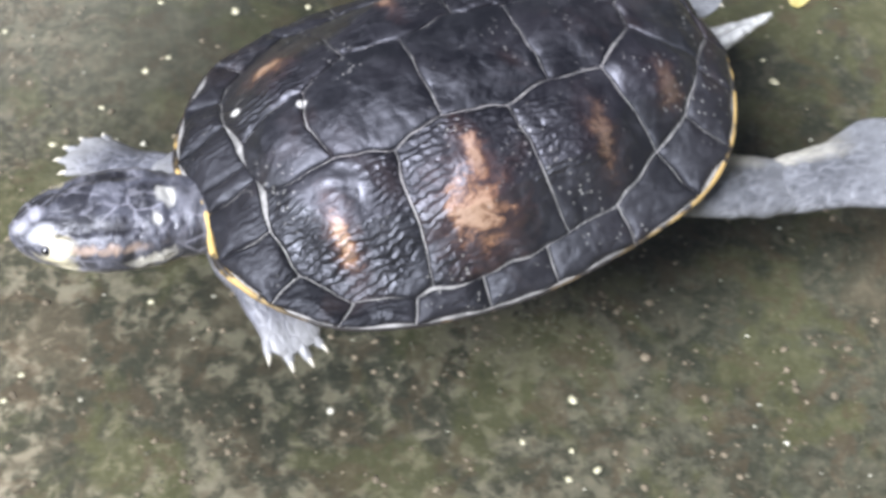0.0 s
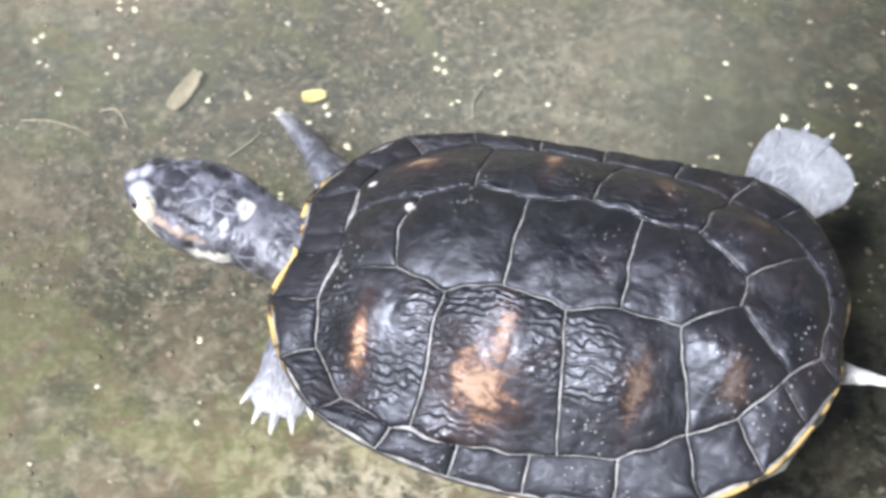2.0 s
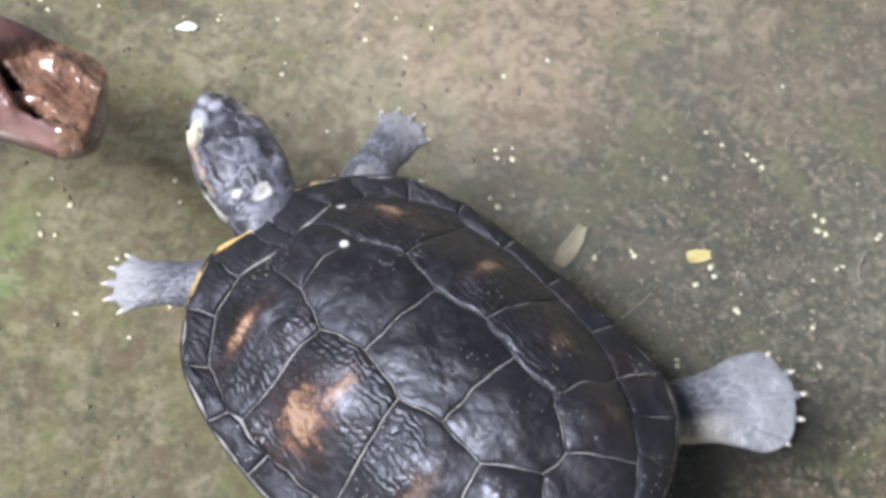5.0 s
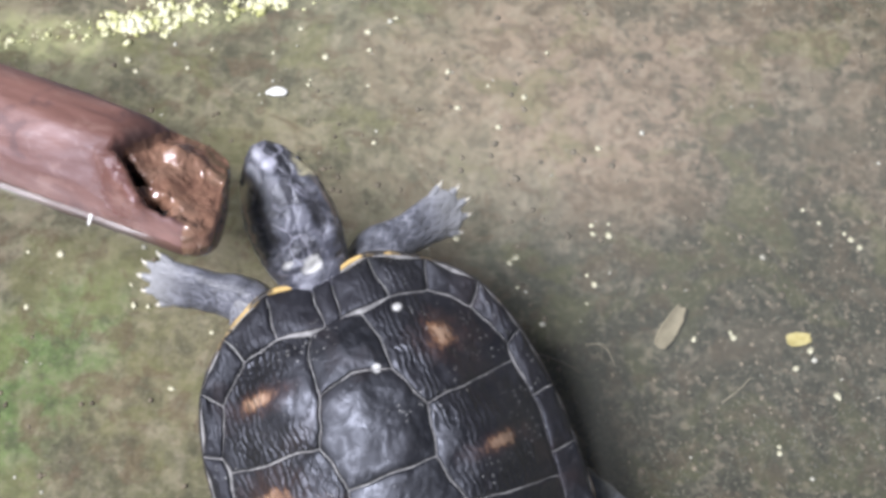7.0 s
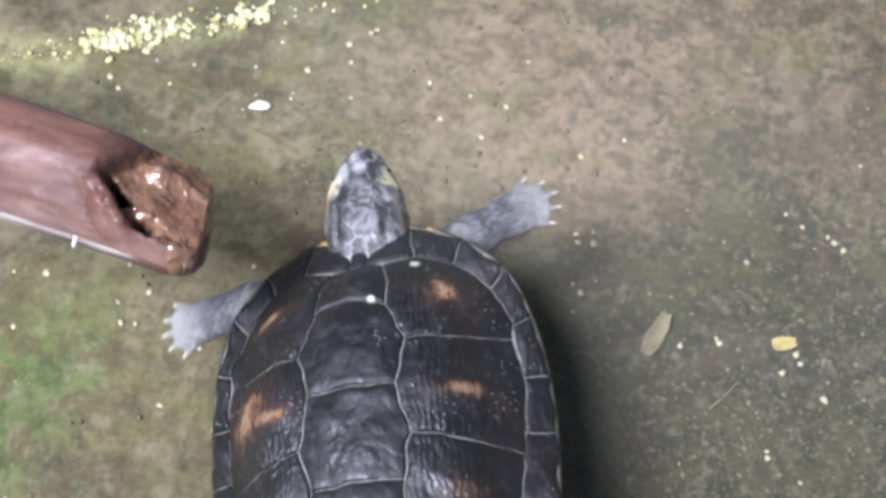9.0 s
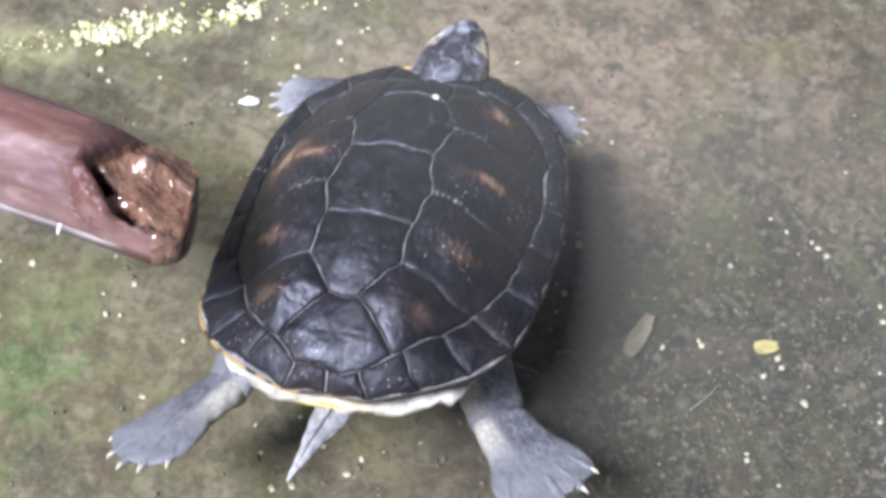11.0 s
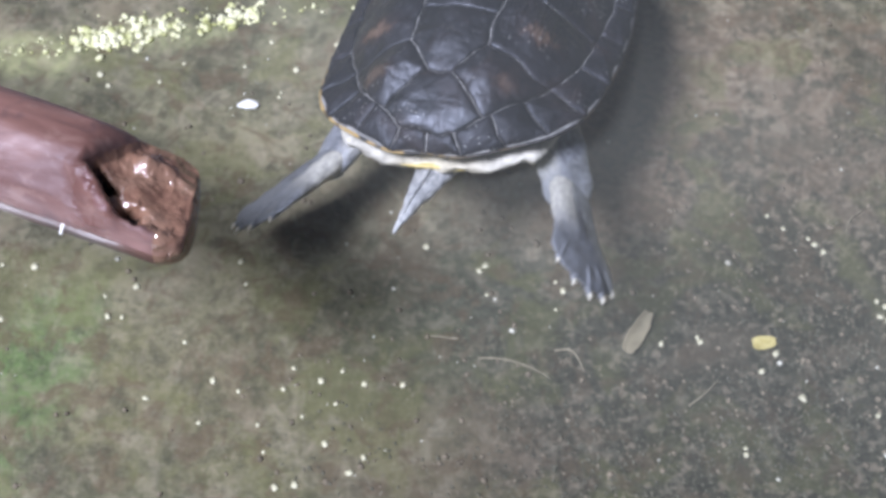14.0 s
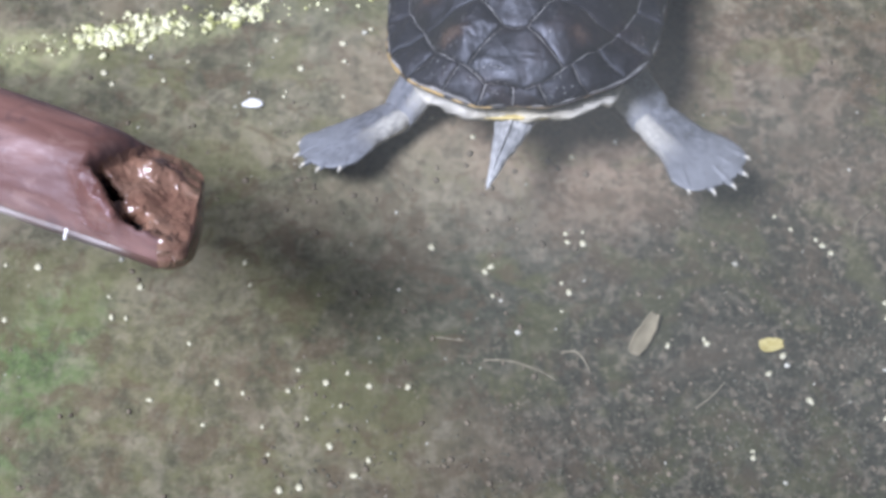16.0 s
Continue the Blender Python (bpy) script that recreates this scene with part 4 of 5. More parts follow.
def log_shape():
    """Log along +x from its broken tip: a wet split face slopes to the tip, with a deep gash where it meets the round wood."""
    sides, rings = 150, 250
    verts, faces, split, cracked = [], [], set(), set()
    a0, a1 = Vector((0.053, -0.001)), Vector((0.0130, 0.0290))
    run = (a1 - a0).normalized()
    tipward = Vector((-run.y, run.x))
    if tipward.x > 0:
        tipward = -tipward
    for r in range(rings):
        u = r / (rings - 1)
        x = 0.10 * (u / 0.74) if u < 0.74 else 0.10 + 0.66 * ((u - 0.74) / 0.26) ** 1.6
        end = min(1.0, x / 0.013)
        rad = LOG_R * (0.70 + 0.30 * math.sqrt(max(0.0, 1 - (1 - end) ** 2))) * (1 + 0.10 * min(x, 0.5))
        for k in range(sides):
            a = 2 * math.pi * k / sides
            d = Vector((0, math.cos(a), math.sin(a)))
            slant = (-0.0056 * math.cos(a) - 0.0045) * max(0.0, 1 - x / 0.04)
            p = Vector((x + slant, 0, 0)) + d * rad
            wob = noise.noise(Vector((x * 11, d.y * 1.5, d.z * 1.5))) * 0.0026 + noise.noise(Vector((x * 38, d.y * 4, d.z * 4))) * 0.0007 + noise.noise(Vector((x * 90, d.y * 11, d.z * 11))) * 0.0002
            p += d * wob
            if d.z > -0.35:
                flat = Vector((p.x, p.y))
                wander = 0.0046 * noise.noise(Vector((p.x * 60, p.y * 60, 5))) + 0.0012 * noise.noise(Vector((p.x * 190, p.y * 190, 5)))
                s = (flat - a0).dot(tipward) + wander
                q = (flat - a0).dot(run) / (a1 - a0).length
                face = 0.0180 - 0.48 * max(s, 0.0) - 0.10 * max(p.y, 0.0) + noise.noise(Vector((p.x * 48, p.y * 48, 1))) * 0.0026 + noise.noise(Vector((p.x * 120, p.y * 120, 1))) * 0.0010
                # lumps of fibre along the far side of the face
                face += 0.0060 * math.exp(-((p.y + 0.015) / 0.006) ** 2 - ((p.x - 0.020) / 0.014) ** 2)
                face += 0.0022 * max(0.0, noise.noise(Vector((p.x * 105, p.y * 140, 6)))) * max(0.0, min(1.0, (0.006 - p.y) / 0.010))
                step = max(0.0, min(1.0, (s + 0.0010) / (0.0030 + 0.300 * max(0.0, 0.20 - q) + 0.060 * max(0.0, q - 0.80))))
                if p.z > face and step > 0:
                    p.z += (face - p.z) * step * step * (3 - 2 * step)
                    if step > 0.6:
                        split.add(len(verts))
                ends = max(0.0, min(1.0, (q - 0.10) * 5)) * max(0.0, min(1.0, (0.98 - q) * 5))
                wide = 0.0014 + 0.0040 * max(0.0, min(q, 1.0)) ** 1.4 + 0.0009 * math.sin(max(q, 0.0) * 17) + 0.0010 * noise.noise(Vector((q * 5, 2, 7))) + 0.0019 * noise.noise(Vector((q * 13, 2, 3)))
                gap = math.exp(-((s - 0.0026 - 0.0046 * max(0.0, q - 0.25)) / max(wide, 0.0008)) ** 2) * ends
                # a tongue of fibre bridges the gash
                gap *= max(0.25, min(1.0, 0.75 + 1.5 * noise.noise(Vector((q * 6.5, s * 220, 4)))))
                gap *= 1 - 0.80 * math.exp(-((q - 0.62 - 9.0 * (s - 0.004)) / 0.08) ** 2)
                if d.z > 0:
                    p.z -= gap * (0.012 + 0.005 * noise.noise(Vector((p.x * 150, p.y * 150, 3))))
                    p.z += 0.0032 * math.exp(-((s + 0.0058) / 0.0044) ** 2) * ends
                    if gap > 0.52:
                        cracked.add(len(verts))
            bend = Vector((0, -0.012 * (x * 3) ** 2, 0.010 * x))
            verts.append(p + bend)
    for r in range(rings - 1):
        for k in range(sides):
            a, b = r * sides + k, r * sides + (k + 1) % sides
            faces.append((a, b, b + sides, a + sides))
    centre = sum((Vector(v) for v in verts[:sides]), Vector()) / sides
    verts.append(centre + Vector((-0.002, 0, 0)))
    faces += [(k, (k + 1) % sides, len(verts) - 1) for k in range(sides)]
    faces.append(tuple(range((rings - 1) * sides, rings * sides)))
    return verts, faces, split, cracked


def build_log():
    verts, faces, split, cracked = log_shape()
    me = mesh_from("log", verts, faces, (BARK, CUT, ROT_SHADE))
    for poly in me.polygons:
        if sum(i in split for i in poly.vertices) * 2 > len(poly.vertices) or poly.center.x < 0.002:
            poly.material_index = 1
        # the inside of the gash takes the wood with painted-in shade
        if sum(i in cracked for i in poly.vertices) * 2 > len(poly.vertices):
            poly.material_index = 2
    log = thing("log", me, "wet reddish brown log with a split end, half sunk", "log")
    log.matrix_basis = Matrix.Translation(LOG_TIP) @ pose(0, 0, 0, 0, -1.0, LOG_TURN)
    return log


build_log()


def build_splinter():
    rows = smooth_rows([(-0.0042, 0.0004, 0.0004, 0, 0), (-0.003, 0.0008, 0.0007, 0, 0), (0.0, 0.0009, 0.0008, 0, 0), (0.003, 0.0007, 0.0006, 0, 0), (0.0042, 0.0003, 0.0003, 0, 0)], 3)
    splinter = thing("splinter", mesh_from("splinter", *loft(rows, 8, 0.0002, 400.0), FLAKE), "tiny white wood splinter floating against the wet log", "splinter")
    splinter.matrix_basis = pose(*SPLINTER_AT, 0, -12, 84)


SPLINTER_AT = (-0.1880, 0.0070, 0.0010)
build_splinter()


# ---- litter on the pond floor ----
def on_floor(x, y, lift=0.0):
    return Vector((x, y, bottom_height(x, y) + lift))


def leaf_mesh(name, length, width, curl, material):
    rows, cols, verts, faces = 18, 9, [], []
    for layer in (0.0, -0.0007):
        for i in range(rows):
            u = i / (rows - 1)
            w = width * math.sin(math.pi * (0.06 + 0.88 * u) ** 0.8) ** 0.45
            for j in range(cols):
                v = j / (cols - 1) * 2 - 1
                ragged = 1 + 0.16 * noise.noise(Vector((u * 9, v * 2, length * 50)))
                verts.append((length * (u - 0.5), w * v * ragged, curl * (v * v * 0.6 + (u - 0.5) ** 2) + layer + 0.0007 * noise.noise(Vector((u * 14, v * 5, 1)))))
    n = rows * cols
    for i in range(rows - 1):
        for j in range(cols - 1):
            a = i * cols + j
            faces += [(a, a + 1, a + cols + 1, a + cols), (n + a, n + a + cols, n + a + cols + 1, n + a + 1)]
    ring = [j for j in range(cols)] + [i * cols + cols - 1 for i in range(1, rows)] + [(rows - 1) * cols + j for j in range(cols - 2, -1, -1)] + [i * cols for i in range(rows - 2, 0, -1)]
    for a, b in zip(ring, ring[1:] + ring[:1]):
        faces.append((a, n + a, n + b, b))
    return mesh_from(name, verts, faces, material)


def put_leaf(name, x, y, turn, length, width, curl, material, label, category="leaf"):
    ob = thing(name, leaf_mesh(name, length, width, curl, material), label, category)
    ob.matrix_basis = Matrix.Translation(on_floor(x, y, 0.0022)) @ pose(0, 0, 0, 0, 0, turn)


put_leaf("fallen_leaf", 0.2005, 0.066, 8, 0.015, 0.0048, 0.002, YELLOW_LEAF, "small bright yellow leaf lying on the silt")
put_leaf("fallen_leaf", 0.1205, 0.0690, 62, 0.033, 0.0056, 0.003, TAN_LEAF, "narrow faded tan leaf lying on the silt")
put_leaf("fallen_leaf", 0.845, -0.017, 20, 0.012, 0.005, 0.002, YELLOW_LEAF, "small bright yellow leaf lying on the silt")


def twig_mesh(points, radius):
    pts = smooth_rows([(*p, 0) for p in points], 8)
    sides, verts, faces = 8, [], []
    for i, p in enumerate(pts):
        q = pts[min(i + 1, len(pts) - 1)] - pts[max(i - 1, 0)]
        side = Vector((-q[1], q[0], 0)).normalized()
        r = radius * (1 - 0.6 * i / len(pts)) * (1 + 0.25 * noise.noise(Vector((p[0] * 300, p[1] * 300, 0))))
        for s in range(sides):
            a = 2 * math.pi * s / sides
            verts.append(Vector((p[0], p[1], 0)) + side * r * math.cos(a) + Vector((0, 0, r * math.sin(a))))
    for i in range(len(pts) - 1):
        for s in range(sides):
            a, b = i * sides + s, i * sides + (s + 1) % sides
            faces.append((a, b, b + sides, a + sides))
    faces += [tuple(range(sides))[::-1], tuple(range((len(pts) - 1) * sides, len(pts) * sides))]
    return mesh_from("twig", verts, faces, TWIG)


TWIGS = ((0.068, 0.055, 0, ((0, 0), (0.009, 0.001), (0.014, -0.004), (0.018, -0.013)), 0.0011),
         (0.020, 0.048, -8, ((0, 0), (0.016, 0.002), (0.034, -0.001), (0.046, -0.006)), 0.0009),
         (-0.010, 0.064, 4, ((0, 0), (0.022, -0.003), (0.05, 0.002)), 0.0006),
         (0.262, 0.150, 60, ((0, 0), (0.01, 0.002), (0.022, -0.002)), 0.0008),
         (0.150, 0.020, 35, ((0, 0), (0.014, 0.001), (0.026, 0.004)), 0.0008),
         (0.55, -0.19, 50, ((0, 0), (0.015, 0.003), (0.034, -0.002)), 0.0009),
         (0.62, -0.14, 12, ((0, 0), (0.02, -0.002), (0.05, 0.004)), 0.0008),
         (0.30, 0.05, 75, ((0, 0), (0.012, 0.003), (0.026, 0.000)), 0.0010))
for x, y, turn, points, radius in TWIGS:
    ob = thing("twig", twig_mesh(points, radius), "thin bent twig sunk on the pond floor", "twig", "twigs on the pond floor")
    ob.matrix_basis = Matrix.Translation(on_floor(x, y, radius * 1.2)) @ pose(0, 0, 0, 0, 0, turn)


def pebble_shape(centre, size, rng, flat=0.55):
    verts, faces = [], []
    ico = bmesh.new()
    bmesh.ops.create_icosphere(ico, subdivisions=1, radius=1.0)
    ico.verts.ensure_lookup_table()
    sx, sy, turn = rng.uniform(0.7, 1.3), rng.uniform(0.7, 1.3), rng.uniform(0, 6.3)
    for v in ico.verts:
        p = v.co * (1 + rng.uniform(-0.18, 0.18))
        x, y = p.x * sx, p.y * sy
        verts.append((centre[0] + size * (x * math.cos(turn) - y * math.sin(turn)), centre[1] + size * (x * math.sin(turn) + y * math.cos(turn)), centre[2] + size * flat * p.z))
    faces = [tuple(v.index for v in f.verts) for f in ico.faces]
    ico.free()
    return verts, faces


def scatter(name, count, area, sizes, material, label, seed, dense=None, lift=0.2):
    """Many small bits, too many to count, as one mesh."""
    rng = random.Random(seed)
    pieces = []
    while len(pieces) < count:
        x, y = rng.uniform(area[0], area[1]), rng.uniform(area[2], area[3])
        if dense and rng.random() > dense(x, y):
            continue
        size = sizes[0] * (sizes[1] / sizes[0]) ** (rng.random() ** 2.2)
        pieces.append(pebble_shape(on_floor(x, y, size * lift), size, rng))
    return thing(name, mesh_from(name, *joined(pieces), material), label, name.replace("_", " "), kind="stuff")


scatter("pale_grit", 500, (-0.42, 1.0, -0.45, 0.48), (0.0005, 0.0022), GRIT, "pale grit and tiny bubbles on the pond floor", 5,
        lambda x, y: 0.25 + 0.75 * noise.noise(Vector((x * 6, y * 6, 2))) ** 2 * 4)
DARK_CRUMB = plain_material("dark_debris", (0.070, 0.070, 0.050), (0.125, 0.118, 0.083), 0.9, 90.0)
TAN_CRUMB = plain_material("tan_debris", (0.11, 0.092, 0.064), (0.22, 0.185, 0.132), 0.9, 60.0)


def crumb_bed(x, y):
    """How thickly the crumbs lie: deepest on the bed beside the leaves and along the near shore."""
    bed = math.exp(-((x - 0.24) / 0.13) ** 2 - ((y - 0.03) / 0.10) ** 2) + 0.7 * math.exp(-((x - 0.03) / 0.16) ** 2 - ((y + 0.03) / 0.05) ** 2)
    return max(0.03, 0.22 + 0.9 * noise.noise(Vector((x * 8, y * 8, 5))) + 1.1 * bed + (0.3 if y < -0.15 and x > 0.25 else 0.0))


scatter("dark_debris", 3600, (-0.42, 1.0, -0.45, 0.48), (0.0006, 0.0015), DARK_CRUMB, "dark crumbs of rotted leaves on the silt", 8, lambda x, y: max(0.0, crumb_bed(x, y) - 0.62), 0.05)
scatter("tan_debris", 5200, (-0.42, 1.0, -0.45, 0.48), (0.0006, 0.0026), TAN_CRUMB, "tan crumbs and grains on the silt", 11, crumb_bed, 0.08)


def white_bit(x, y, size, label="single white grain lying on the silt"):
    rng = random.Random(int(x * 7919 + y * 104729))
    ob = thing("white_grain", mesh_from("white_grain", *pebble_shape((0, 0, 0), size, rng, 0.5), GRAIN), label, "grain", "white grains on the pond floor")
    ob.location = on_floor(x, y, size * 0.1)


GRAINS_BY_LOG = ((-0.109, -0.016), (-0.072, -0.010), (-0.026, 0.030), (-0.064, 0.038), (-0.095, 0.040), (-0.077, 0.031), (-0.050, 0.030), (-0.100,
    0.025), (-0.128, 0.023), (-0.144, 0.029), (-0.184, 0.015), (-0.164, 0.054), (-0.206, 0.070), (-0.215, 0.070), (-0.200, 0.093), (-0.219, 0.085),
    (0.073, 0.134), (0.083, 0.133), (0.069, 0.105), (0.069, 0.085), (0.024, 0.117), (0.246, 0.136), (0.221, 0.153), (0.158, 0.068), (0.208, 0.060),
    (0.198, 0.047), (0.223, 0.028), (0.183, -0.011), (-0.100, -0.039), (-0.150, 0.001), (-0.130, 0.097), (-0.135, 0.114), (-0.267, 0.105), (-0.282,
    0.066), (-0.288, 0.105), (-0.248, 0.262), (-0.241, 0.252), (-0.206, 0.257), (-0.191, 0.274), (-0.111, 0.269), (-0.131, 0.295), (-0.120, 0.249),)
GRAINS_OPEN = ((-0.064, 0.305), (-0.083, 0.291), (-0.081, 0.276), (-0.080, 0.247), (-0.026, 0.261), (-0.018, 0.231), (0.002, 0.250), (0.042, 0.278),
    (0.027, 0.241), (0.010, 0.216), (-0.121, 0.245), (-0.073, 0.200), (0.077, 0.202), (0.072, 0.141), (0.083, 0.142), (0.241, 0.142), (0.160, 0.065),
    (0.135, 0.062), (0.183, -0.007), (0.222, 0.030), (-0.015, 0.130), (-0.148, 0.273), (0.073, 0.134), (0.074, 0.099), (0.020, 0.113), (0.237, 0.146),
    (0.277, 0.101), (0.278, 0.090), (0.316, 0.086), (0.287, 0.062), (0.319, 0.037), (0.372, -0.031), (0.211, 0.162), (-0.114, 0.001), (-0.088,
    -0.037), (-0.056, -0.028), (-0.087, 0.007), (-0.067, 0.016), (-0.048, -0.018), (-0.074, -0.064), (0.025, 0.094),)
GRAINS_FAR = ((0.282, 0.097), (0.283, 0.088), (0.318, 0.089), (0.291, 0.064), (0.461, 0.087), (0.493, 0.046), (0.539, 0.042), (0.447, 0.061), (0.524,
    0.070), (0.540, 0.070), (0.268, 0.020), (0.143, -0.153), (0.316, -0.200), (0.141, -0.103), (0.404, -0.012), (0.348, -0.184), (0.645, -0.255),
    (0.613, -0.274), (0.638, -0.284), (0.633, -0.299), (0.649, -0.297), (0.423, -0.153), (0.338, -0.198), (0.347, 0.059), (0.433, 0.009), (0.448,
    0.017), (0.810, -0.057), (0.812, -0.074),)
for i, (x, y) in enumerate(GRAINS_BY_LOG + GRAINS_OPEN + GRAINS_FAR):
    white_bit(x, y, 0.0016 + 0.0011 * abs(math.sin(i * 2.3)) ** 2)


def flake_shape(length, width, thick):
    """A chipped oval flake with an uneven outline."""
    rows = smooth_rows([(-0.5, 0.10, 0.3, 0, 0), (-0.42, 0.34, 0.5, 0.02, 0), (-0.15, 0.46, 0.5, 0.05, 0), (0.12, 0.50, 0.5, -0.03, 0), (0.36, 0.40, 0.5, -0.06, 0), (0.5, 0.12, 0.3, -0.10, 0)], 4)
    rows = [(r[0] * length, r[1] * width, r[2] * thick, r[3] * width, 0) for r in rows]
    return loft(rows, 16, 0.0009, 260.0, 2.4)


# a plain white flake of unknown make
flake = thing("floor_flake", mesh_from("floor_flake", *flake_shape(0.0140, 0.0070, 0.0030), FLAKE), "small white flake lying on the silt", "shell fragment")
flake.matrix_basis = Matrix.Translation(on_floor(-0.142, 0.2375, 0.002)) @ pose(0, 0, 0, 0, 0, 6)


def build_algae():
    """Bright crusted algae along a sunken branch: beads, two thick patches and slanting streaks between them."""
    rng = random.Random(21)
    pieces = []
    # along the branch: start, end, spread, lumps, largest lump, stretch
    for x0, x1, wide, count, largest, flat in ((-0.345, -0.272, 0.0045, 34, 0.0032, 0.5), (-0.272, -0.222, 0.0075, 150, 0.0042, 0.45), (-0.262, -0.236, 0.0040, 70, 0.0052, 0.5),
                                               (-0.222, -0.196, 0.0060, 60, 0.0036, 0.45), (-0.188, -0.140, 0.0060, 90, 0.0038, 0.45), (-0.13, -0.06, 0.010, 26, 0.0026, 0.5)):
        for i in range(count):
            u = rng.random()
            x = x0 + (x1 - x0) * u + rng.gauss(0, 0.002)
            off = rng.gauss(0, wide)
            y = 0.2665 + 0.262 * (x + 0.36) + off + 0.004 * noise.noise(Vector((x * 60, 3, 0)))
            size = 0.0010 * (largest / 0.0010) ** (rng.random() ** 1.6)
            pieces.append(pebble_shape(on_floor(x, y, size * 0.2), size, rng, flat))
    for x, y in ((-0.240, 0.294), (-0.218, 0.297), (-0.212, 0.302), (-0.228, 0.307), (-0.165, 0.319), (-0.152, 0.322)):
        for i in range(16):
            d = rng.gauss(0, 0.0065)
            size = rng.uniform(0.0012, 0.0030)
            px, py = x + d * 0.72 + rng.gauss(0, 0.0008), y + d * 0.70 + rng.gauss(0, 0.0008)
            pieces.append(pebble_shape(on_floor(px, py, size * 0.3), size, rng, 0.5))
    return thing("algae_clump", mesh_from("algae_clump", *joined(pieces), ALGAE), "bright yellow green crust of algae on the pond floor", "algae", kind="stuff")


build_algae()


# ---- a bubble ----
def bubble_mesh():
    bm = bmesh.new()
    bmesh.ops.create_uvsphere(bm, u_segments=24, v_segments=14, radius=0.0060)
    bmesh.ops.delete(bm, geom=[v for v in bm.verts if v.co.z < -0.0005], context="VERTS")
    for v in bm.verts:
        v.co.z *= 0.85
    me = bpy.data.meshes.new("bubble")
    bm.to_mesh(me)
    bm.free()
    n = Nodes("bubble_film")
    clear = n.node("ShaderNodeBsdfTransparent", Color=(0.97, 0.98, 0.97, 1))
    gloss = n.node("ShaderNodeBsdfGlossy", Color=(1, 1, 1, 1), Roughness=0.14)
    facing = n.node("ShaderNodeLayerWeight", Blend=0.5)
    edge = n.math("MULTIPLY", n.math("POWER", facing.outputs["Facing"], 3.0), 0.55)
    m = n.tree.nodes.new("ShaderNodeMixShader")
    for i, s in enumerate((edge, clear.outputs[0], gloss.outputs[0])):
        n.put(m.inputs[i], s)
    out = next(x for x in n.tree.nodes if x.type == "OUTPUT_MATERIAL")
    n.put(out.inputs["Surface"], m.outputs[0])
    n.tree.nodes.remove(n.bsdf)
    me.materials.append(n.mat)
    me.polygons.foreach_set("use_smooth", [True] * len(me.polygons))
    return me


bubble = thing("air_bubble", bubble_mesh(), "clear round air bubble floating on the water", "bubble")

# ---- what moves: seconds, place, turns ----
# the turtle: x, y, z, lean to its right, pitch, heading
TURTLE_ROWS = (
    (0, 0.600, -0.187, -0.033, 3.7, -1.2, 194.0), (0.5, 0.546, -0.192, -0.027, 5.0, 0.9, 183.5), (1, 0.473, -0.178, -0.041, -1.4, 1.8, 176.7),
    (1.5, 0.397, -0.175, -0.054, -1.9, 2.2, 172.3), (2, 0.334, -0.170, -0.049, 4.6, 5.1, 165.2), (2.5, 0.277, -0.175, -0.042, 4.4, 6.0, 160.8),
    (3, 0.224, -0.170, -0.050, -0.4, 4.7, 158.2), (3.5, 0.175, -0.156, -0.055, 0.2, 4.0, 156.2), (4.3, 0.098, -0.123, -0.062, 1.5, 2.3, 147.2),
    (5.2, 0.026, -0.092, -0.069, 2.5, -0.5, 134.5), (6, -0.015, -0.084, -0.075, 1.1, -4.6, 124.3), (6.5, -0.018, -0.086, -0.099, -7.6, -12.1, 121.6),
    (7, -0.032, -0.088, -0.120, -8.8, -22.7, 116.7), (7.5, -0.042, -0.095, -0.130, -8.4, -21.8, 107.8),
    (8, -0.040, -0.101, -0.124, -5.9, -16.5, 101.9), (8.5, -0.038, -0.088, -0.104, -15.8, -4.1, 100.0),
    (9.3, -0.045, -0.044, -0.101, -13.0, 2.2, 92.6), (10.2, -0.043, 0.011, -0.093, -10.0, 8.1, 84.9), (11, -0.034, 0.063, -0.089, -7.6, 11.3, 78.3),
    (11.5, -0.024, 0.101, -0.100, -7.4, 9.2, 74.2), (12, -0.020, 0.135, -0.106, -13.0, 8.7, 69.3), (12.5, -0.011, 0.162, -0.110, -6.9, 7.8, 67.4),
    (13, -0.003, 0.189, -0.115, -7.2, 5.1, 66.5), (13.5, 0.001, 0.212, -0.121, -12.9, 9.0, 73.2), (14, 0.016, 0.235, -0.124, -12.1, 8.4, 75.5),
    (14.5, 0.025, 0.258, -0.130, -8.3, 5.7, 73.7), (15, 0.024, 0.268, -0.130, -13.1, 10.3, 80.5), (15.5, 0.032, 0.276, -0.133, -13.9, 11.1, 82.3),
    (16, 0.043, 0.299, -0.152, -7.0, 6.4, 85.7),
)
